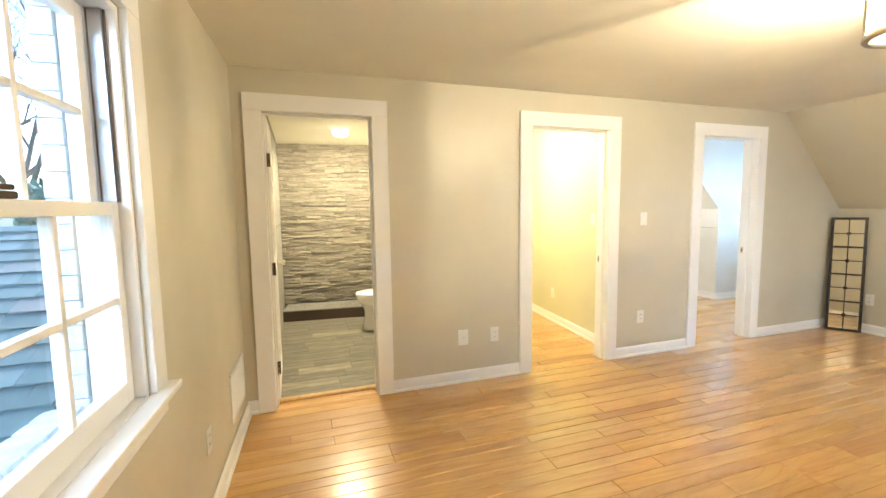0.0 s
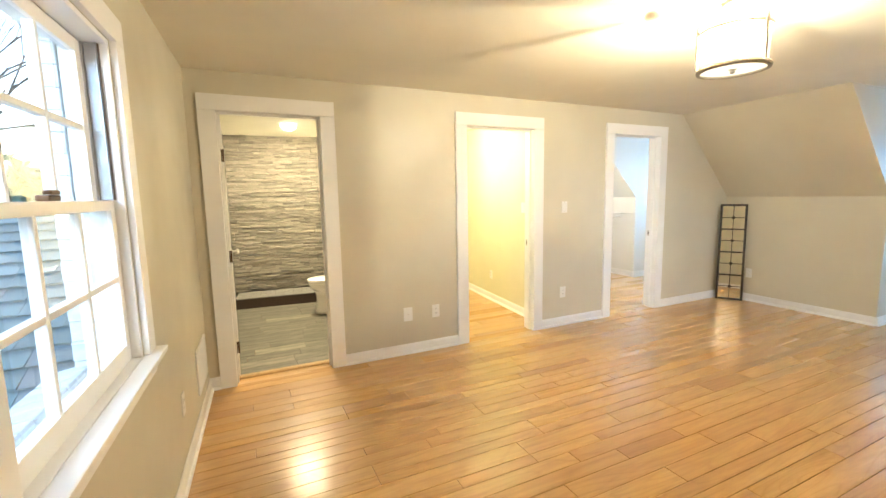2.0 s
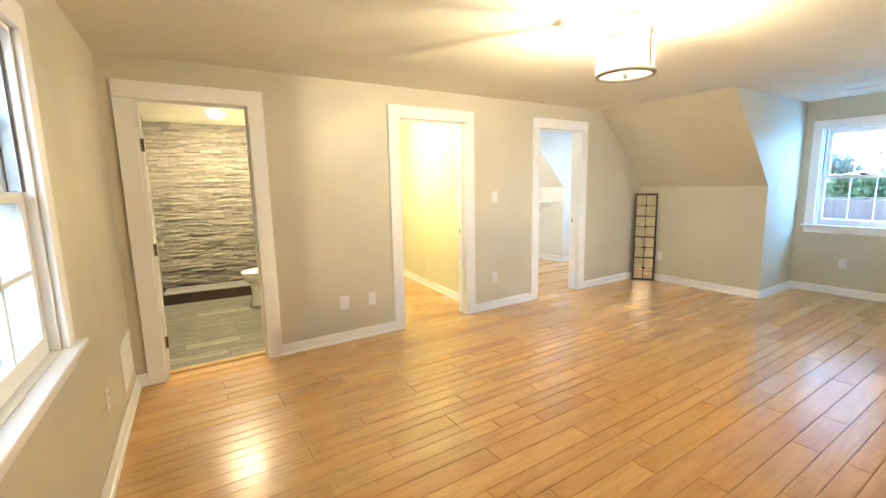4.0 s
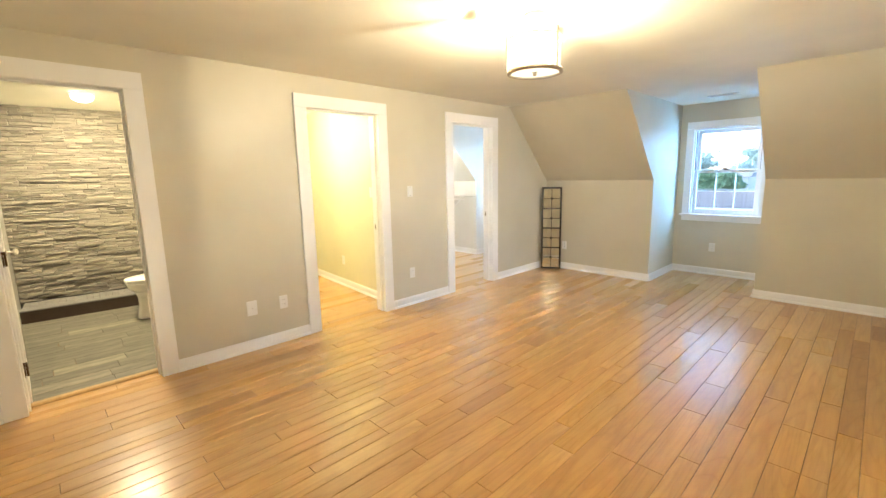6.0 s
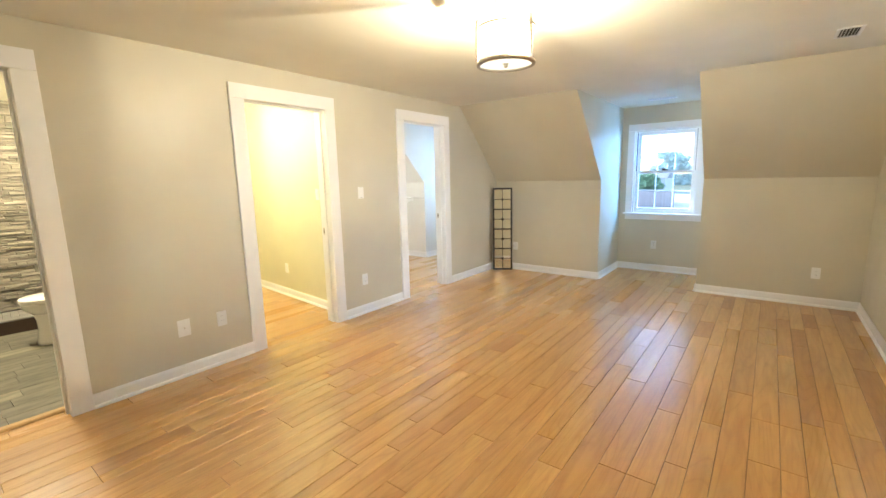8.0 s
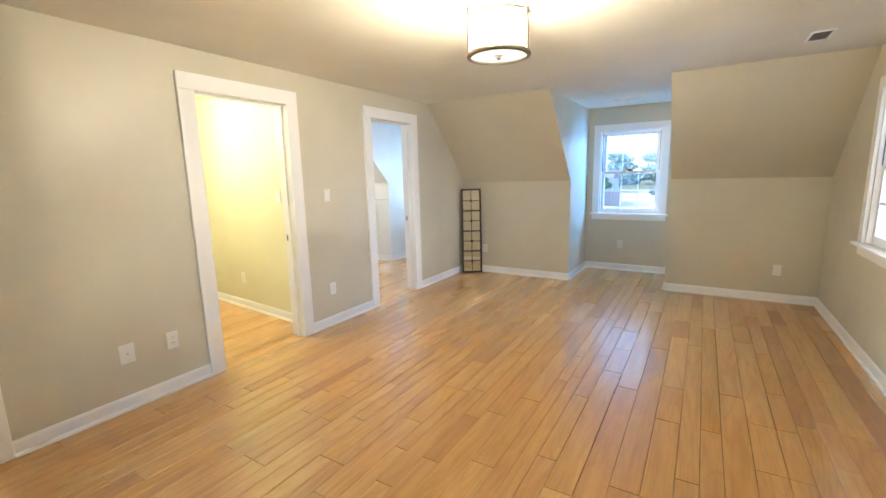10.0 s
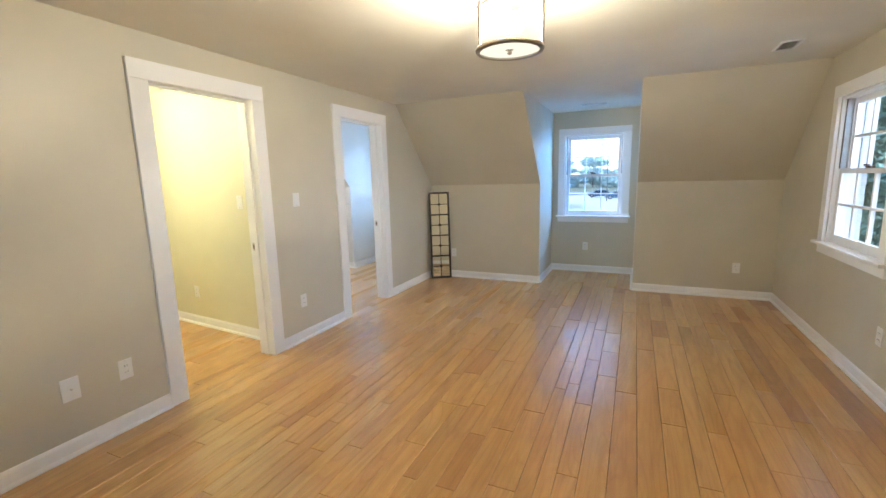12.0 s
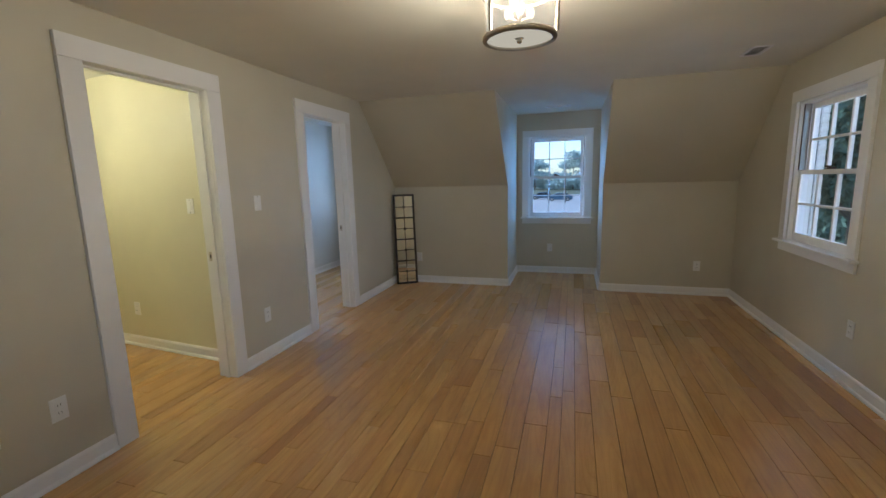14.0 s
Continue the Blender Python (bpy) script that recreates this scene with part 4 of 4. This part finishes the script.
# ---- trees and distance ----
def foliage(name, blobs, n, size, material, parent=None, seed=1, kind=""):
    r = np.random.RandomState(seed)
    verts, faces = [], []
    for (cx, cy, cz), (rx, ry, rz), share in blobs:
        k = int(n * share)
        d = r.normal(size=(k, 3))
        d /= np.linalg.norm(d, axis=1)[:, None]
        p = d * (r.uniform(0.45, 1.0, (k, 1)) ** 0.6) * (rx, ry, rz) * (1 + 0.25 * np.sin(d[:, :1] * 9 + d[:, 1:2] * 7)) + (cx, cy, cz)
        u = r.normal(size=(k, 3))
        u /= np.linalg.norm(u, axis=1)[:, None]
        v = np.cross(u, r.normal(size=(k, 3)))
        v /= np.linalg.norm(v, axis=1)[:, None]
        s = size * r.uniform(0.5, 1.3, (k, 1))
        b = len(verts)
        q = np.stack([p - u * s, p + v * s * 0.45, p + u * s, p - v * s * 0.45], 1).reshape(-1, 3)
        verts += [tuple(a) for a in q]
        faces += [(b + 4 * i, b + 4 * i + 1, b + 4 * i + 2, b + 4 * i + 3) for i in range(k)]
    me = bpy.data.meshes.new(name)
    me.from_pydata(verts, [], faces)
    me.materials.append(material)
    o = new(name, me)
    o.parent = parent
    return tagged(o, kind=kind)


def branches(bm, p, d, length, r, depth, rng):
    q = p + d * length
    tube(bm, p, q, r, r * 0.68, 5)
    if depth == 0:
        return
    for _ in range(rng.choice((2, 3, 3))):
        nd = (d + Vector((rng.uniform(-1, 1), rng.uniform(-1, 1), rng.uniform(-0.35, 0.8))) * 0.85).normalized()
        branches(bm, p + d * length * rng.uniform(0.55, 1.0), nd, length * rng.uniform(0.6, 0.85), r * 0.6, depth - 1, rng)


def bare_tree(x, y, h, r, seed):
    t = thing("bare_tree", pose(x, y, GZ), "tall bare winter tree with spreading thin branches", "tree")
    g = random.Random(seed)
    bm = bmesh.new()
    tube(bm, (0, 0, -0.2), (0, 0, h * 0.45), r, r * 0.75, 10)
    part("trunk", bm, BARK, t)
    bm = bmesh.new()
    for _ in range(5):
        d = Vector((g.uniform(-1, 1), g.uniform(-1, 1), g.uniform(0.3, 1.2))).normalized()
        branches(bm, Vector((0, 0, h * g.uniform(0.33, 0.44))), d, h * 0.20, r * 0.42, 6, g)
    part("limbs", bm, BARK, t)
    return t


bare_tree(-6.2, 13.5, 12, 0.16, 4)
bare_tree(-9.5, 15.0, 13, 0.18, 9)


def leafy_tree(x, y, h, w, label, n=9000, size=0.14, seed=2, name="tree", zlow=0.25, leaf=None):
    t = thing(name, pose(x, y, GZ), label, "tree")
    bm = bmesh.new()
    tube(bm, (0, 0, -0.2), (0, 0, h * 0.8), 0.02 * w + 0.05, 0.03, 10)
    g = random.Random(seed)
    blobs = []
    for k in range(12):
        a, z = g.uniform(0, 6.28), h * g.uniform(zlow, 0.92)
        rad = w * (1.05 - z / h) * g.uniform(0.5, 0.9)
        c = (rad * math.cos(a), rad * math.sin(a), z)
        tube(bm, (0, 0, z * 0.8), c, 0.05, 0.02, 6)
        blobs.append((c, (w * 0.42, w * 0.42, h * 0.10), 1 / 12))
    part("trunk", bm, BARK, t)
    foliage("crown", blobs, n, size, leaf or LEAF, t, seed)
    return t


leafy_tree(-4.0, 11.5, 5.6, 1.9, "dense blue-green evergreen beyond the slate roof", seed=6)
leafy_tree(11.5, -4.7, 8.5, 2.6, "tall green tree close to the side window", n=34000, size=0.08, seed=12, zlow=0.15)
leafy_tree(16.0, -6.0, 9.5, 3.2, "tall green tree behind another tree", n=26000, size=0.11, seed=15, zlow=0.15)
for k, (x, y, h, w) in enumerate(((62, 12.9, 4.1, 2.3), (64, 15.8, 4.4, 2.5), (67, 14.4, 4.0, 2.4), (67, 19.0, 4.2, 2.6))):
    leafy_tree(x, y, h, w, "rounded green shrub tree behind the brown fence", n=7000, size=0.22, seed=30 + k, zlow=0.12, leaf=HAZE_PALE_LEAF)
for k in range(8):
    leafy_tree(150 + (k % 3) * 6, -38 + k * 13, 10 + (k * 5) % 4, 8.5, "tall tree with distance haze in its leaf colour, on the far side of the street", n=3200, size=0.8, seed=50 + k, zlow=0.02, leaf=HAZE_TINT_LEAF)

fence = thing("fence", pose(58, 9.2, GZ), "long brown board fence, colour paled for haze, at the edge of the paving", "fence")
FB = bpy.data.meshes.new("board")
bm = bbox(-0.012, 0.012, -0.096, 0.096, 0, 2.0)
bm.to_mesh(FB)
bm.free()
FB.materials.append(HAZE_PALE_FENCE)
for k in range(70):
    o = new("board", FB)
    o.parent = fence
    o.location = (0, k * 0.2, 0)
for k in range(8):
    part("post", bbox(0.02, 0.12, k * 2 - 0.05, k * 2 + 0.05, 0, 2.1, 0.005), HAZE_PALE_FENCE, fence)
part("top_rail", bbox(-0.04, 0.14, -0.1, 14.0, 2.1, 2.16), SIDING, fence)


def house(x, y, w, d, h, rise):
    t = thing("house", pose(x, y, GZ), "pale sided house with a grey gable roof", "house")
    part("wall", bbox(0, d, -w / 2, w / 2, 0, h), SIDING, t)
    bm = bmesh.new()
    pts = [(-0.4, h), (d / 2, h + rise), (d + 0.4, h)]
    r = [[bm.verts.new((p[0], yy, p[1])) for p in pts] for yy in (-w / 2 - 0.4, w / 2 + 0.4)]
    for k in range(3):
        bm.faces.new((r[0][k], r[0][(k + 1) % 3], r[1][(k + 1) % 3], r[1][k]))
    bm.faces.new(r[0])
    bm.faces.new(r[1])
    part("roof", bm, ROOFGREY, t)
    for k in range(3):
        for z in (1.0, 3.7):
            if z + 1.4 > h:
                continue
            yy = -w / 2 + w * (k + 0.5) / 3
            win = part("window", bbox(-0.05, -0.005, yy - 0.5, yy + 0.5, z, z + 1.4), TRIM, t)
            part("pane", bbox(-0.06, -0.051, yy - 0.42, yy + 0.42, z + 0.08, z + 1.32), CARDARK, win)
    return t


house(96, 23, 12, 9, 3.0, 1.6)
house(98, -14, 12, 9, 3.0, 1.7)


def car(x, y, label, paint_m, rz=90):
    t = thing("car", pose(x, y, GZ + 0.02, 0, 0, rz), label, "car", "parked cars")
    part("body", loop_mesh([(0, 0, 2.15, 0.82, 0.28, 6), (0, 0, 2.2, 0.88, 0.5, 6), (0, 0, 2.15, 0.86, 0.85, 6), (0, 0, 2.0, 0.8, 0.92, 6)]), paint_m, t, smooth=True)
    part("windows", loop_mesh([(-0.2, 0, 1.45, 0.78, 0.921, 5), (-0.25, 0, 1.05, 0.66, 1.36, 5)]), CARDARK, t, smooth=True)
    part("roof", loop_mesh([(-0.25, 0, 1.06, 0.67, 1.361, 5), (-0.25, 0, 0.95, 0.6, 1.43, 5)]), paint_m, t, smooth=True)
    for wx in (-1.35, 1.35):
        for wy_ in (-0.80, 0.80):
            bm = bmesh.new()
            tube(bm, (wx, wy_ - 0.1, 0.33), (wx, wy_ + 0.1, 0.33), 0.33, 0.33, 20)
            wh = part("wheel", bm, TYRE, t)
            bm = bmesh.new()
            tube(bm, (wx, wy_ - 0.105, 0.33), (wx, wy_ + 0.105, 0.33), 0.19, 0.19, 16)
            part("rim", bm, NICKEL, wh)
    return t


car(80, 3.2, "grey-blue parked car on the pale paving", CARBLUE)
car(86, 6.6, "grey parked car farther back on the paving", plain("car_grey_paint", (0.12, 0.17, 0.22), 0.3, 0.3), 80)
for yy in (2.2, 4.8):
    t = thing("utility_pole", pose(74, yy, GZ), "thin dark wooden pole beside the paving", "pole", "poles beyond the window")
    bm = bmesh.new()
    tube(bm, (0, 0, -0.3), (0, 0, 6.5 if yy < 3 else 7.5), 0.09, 0.06, 8)
    part("post", bm, BARK, t)
    part("cross_arm", bbox(-0.04, 0.04, -0.5, 0.5, 5.6, 5.68), BARK, t)

# ---- floor boards ----
def plank_mesh(length, width, bevel=0.0019):
    bm = bmesh.new()
    box(bm, -length / 2, length / 2, -width / 2, width / 2, -0.015, 0)
    top = [e for e in bm.edges if all(abs(v.co.z) < 1e-6 for v in e.verts)]
    bmesh.ops.bevel(bm, geom=top, offset=bevel, segments=1, affect="EDGES")
    bmesh.ops.recalc_face_normals(bm, faces=bm.faces[:])
    me = bpy.data.meshes.new("plank")
    bm.to_mesh(me)
    bm.free()
    me.materials.append(OAK)
    return me


floor_root = tagged(new("floor"), "honey oak plank floor of mixed widths, glossy", kind="structure")
rng = random.Random(11)
WIDTHS = (0.076, 0.098, 0.128)
LENGTHS = (0.45, 0.7, 1.0, 1.35, 1.8)
PLANKS = {(w, l): plank_mesh(l - 0.0014, w - 0.0015) for w in WIDTHS for l in LENGTHS}


def lay_floor(x0, x1, y0, y1, name="plank", mats=None):
    y, last = y0, 0
    while y < y1:
        w = rng.choice(WIDTHS)
        x = x0
        while x < x1:
            l = rng.choice(LENGTHS)
            if x + l > x1:
                l = next((q for q in LENGTHS if x + q >= x1), l)
            ob = new(name, PLANKS[w, l])
            ob.parent = floor_root
            ob.location = (x + l / 2, y + w / 2, rng.uniform(-0.0006, 0.0))
            ob.rotation_euler = (rng.uniform(-0.004, 0.004), rng.uniform(-0.001, 0.001), 0)
            x += l
        y += w


lay_floor(-0.37, 5.9, YS, YN)
lay_floor(5.9, 6.85, DY0 - 0.05, DY1 + 0.05)
lay_floor(1.7, 3.3, YN, 6.1)
lay_floor(3.3, 6.8, YN, C_N)
lay_floor(-0.02, 0.7, YN, YN + 0.12)
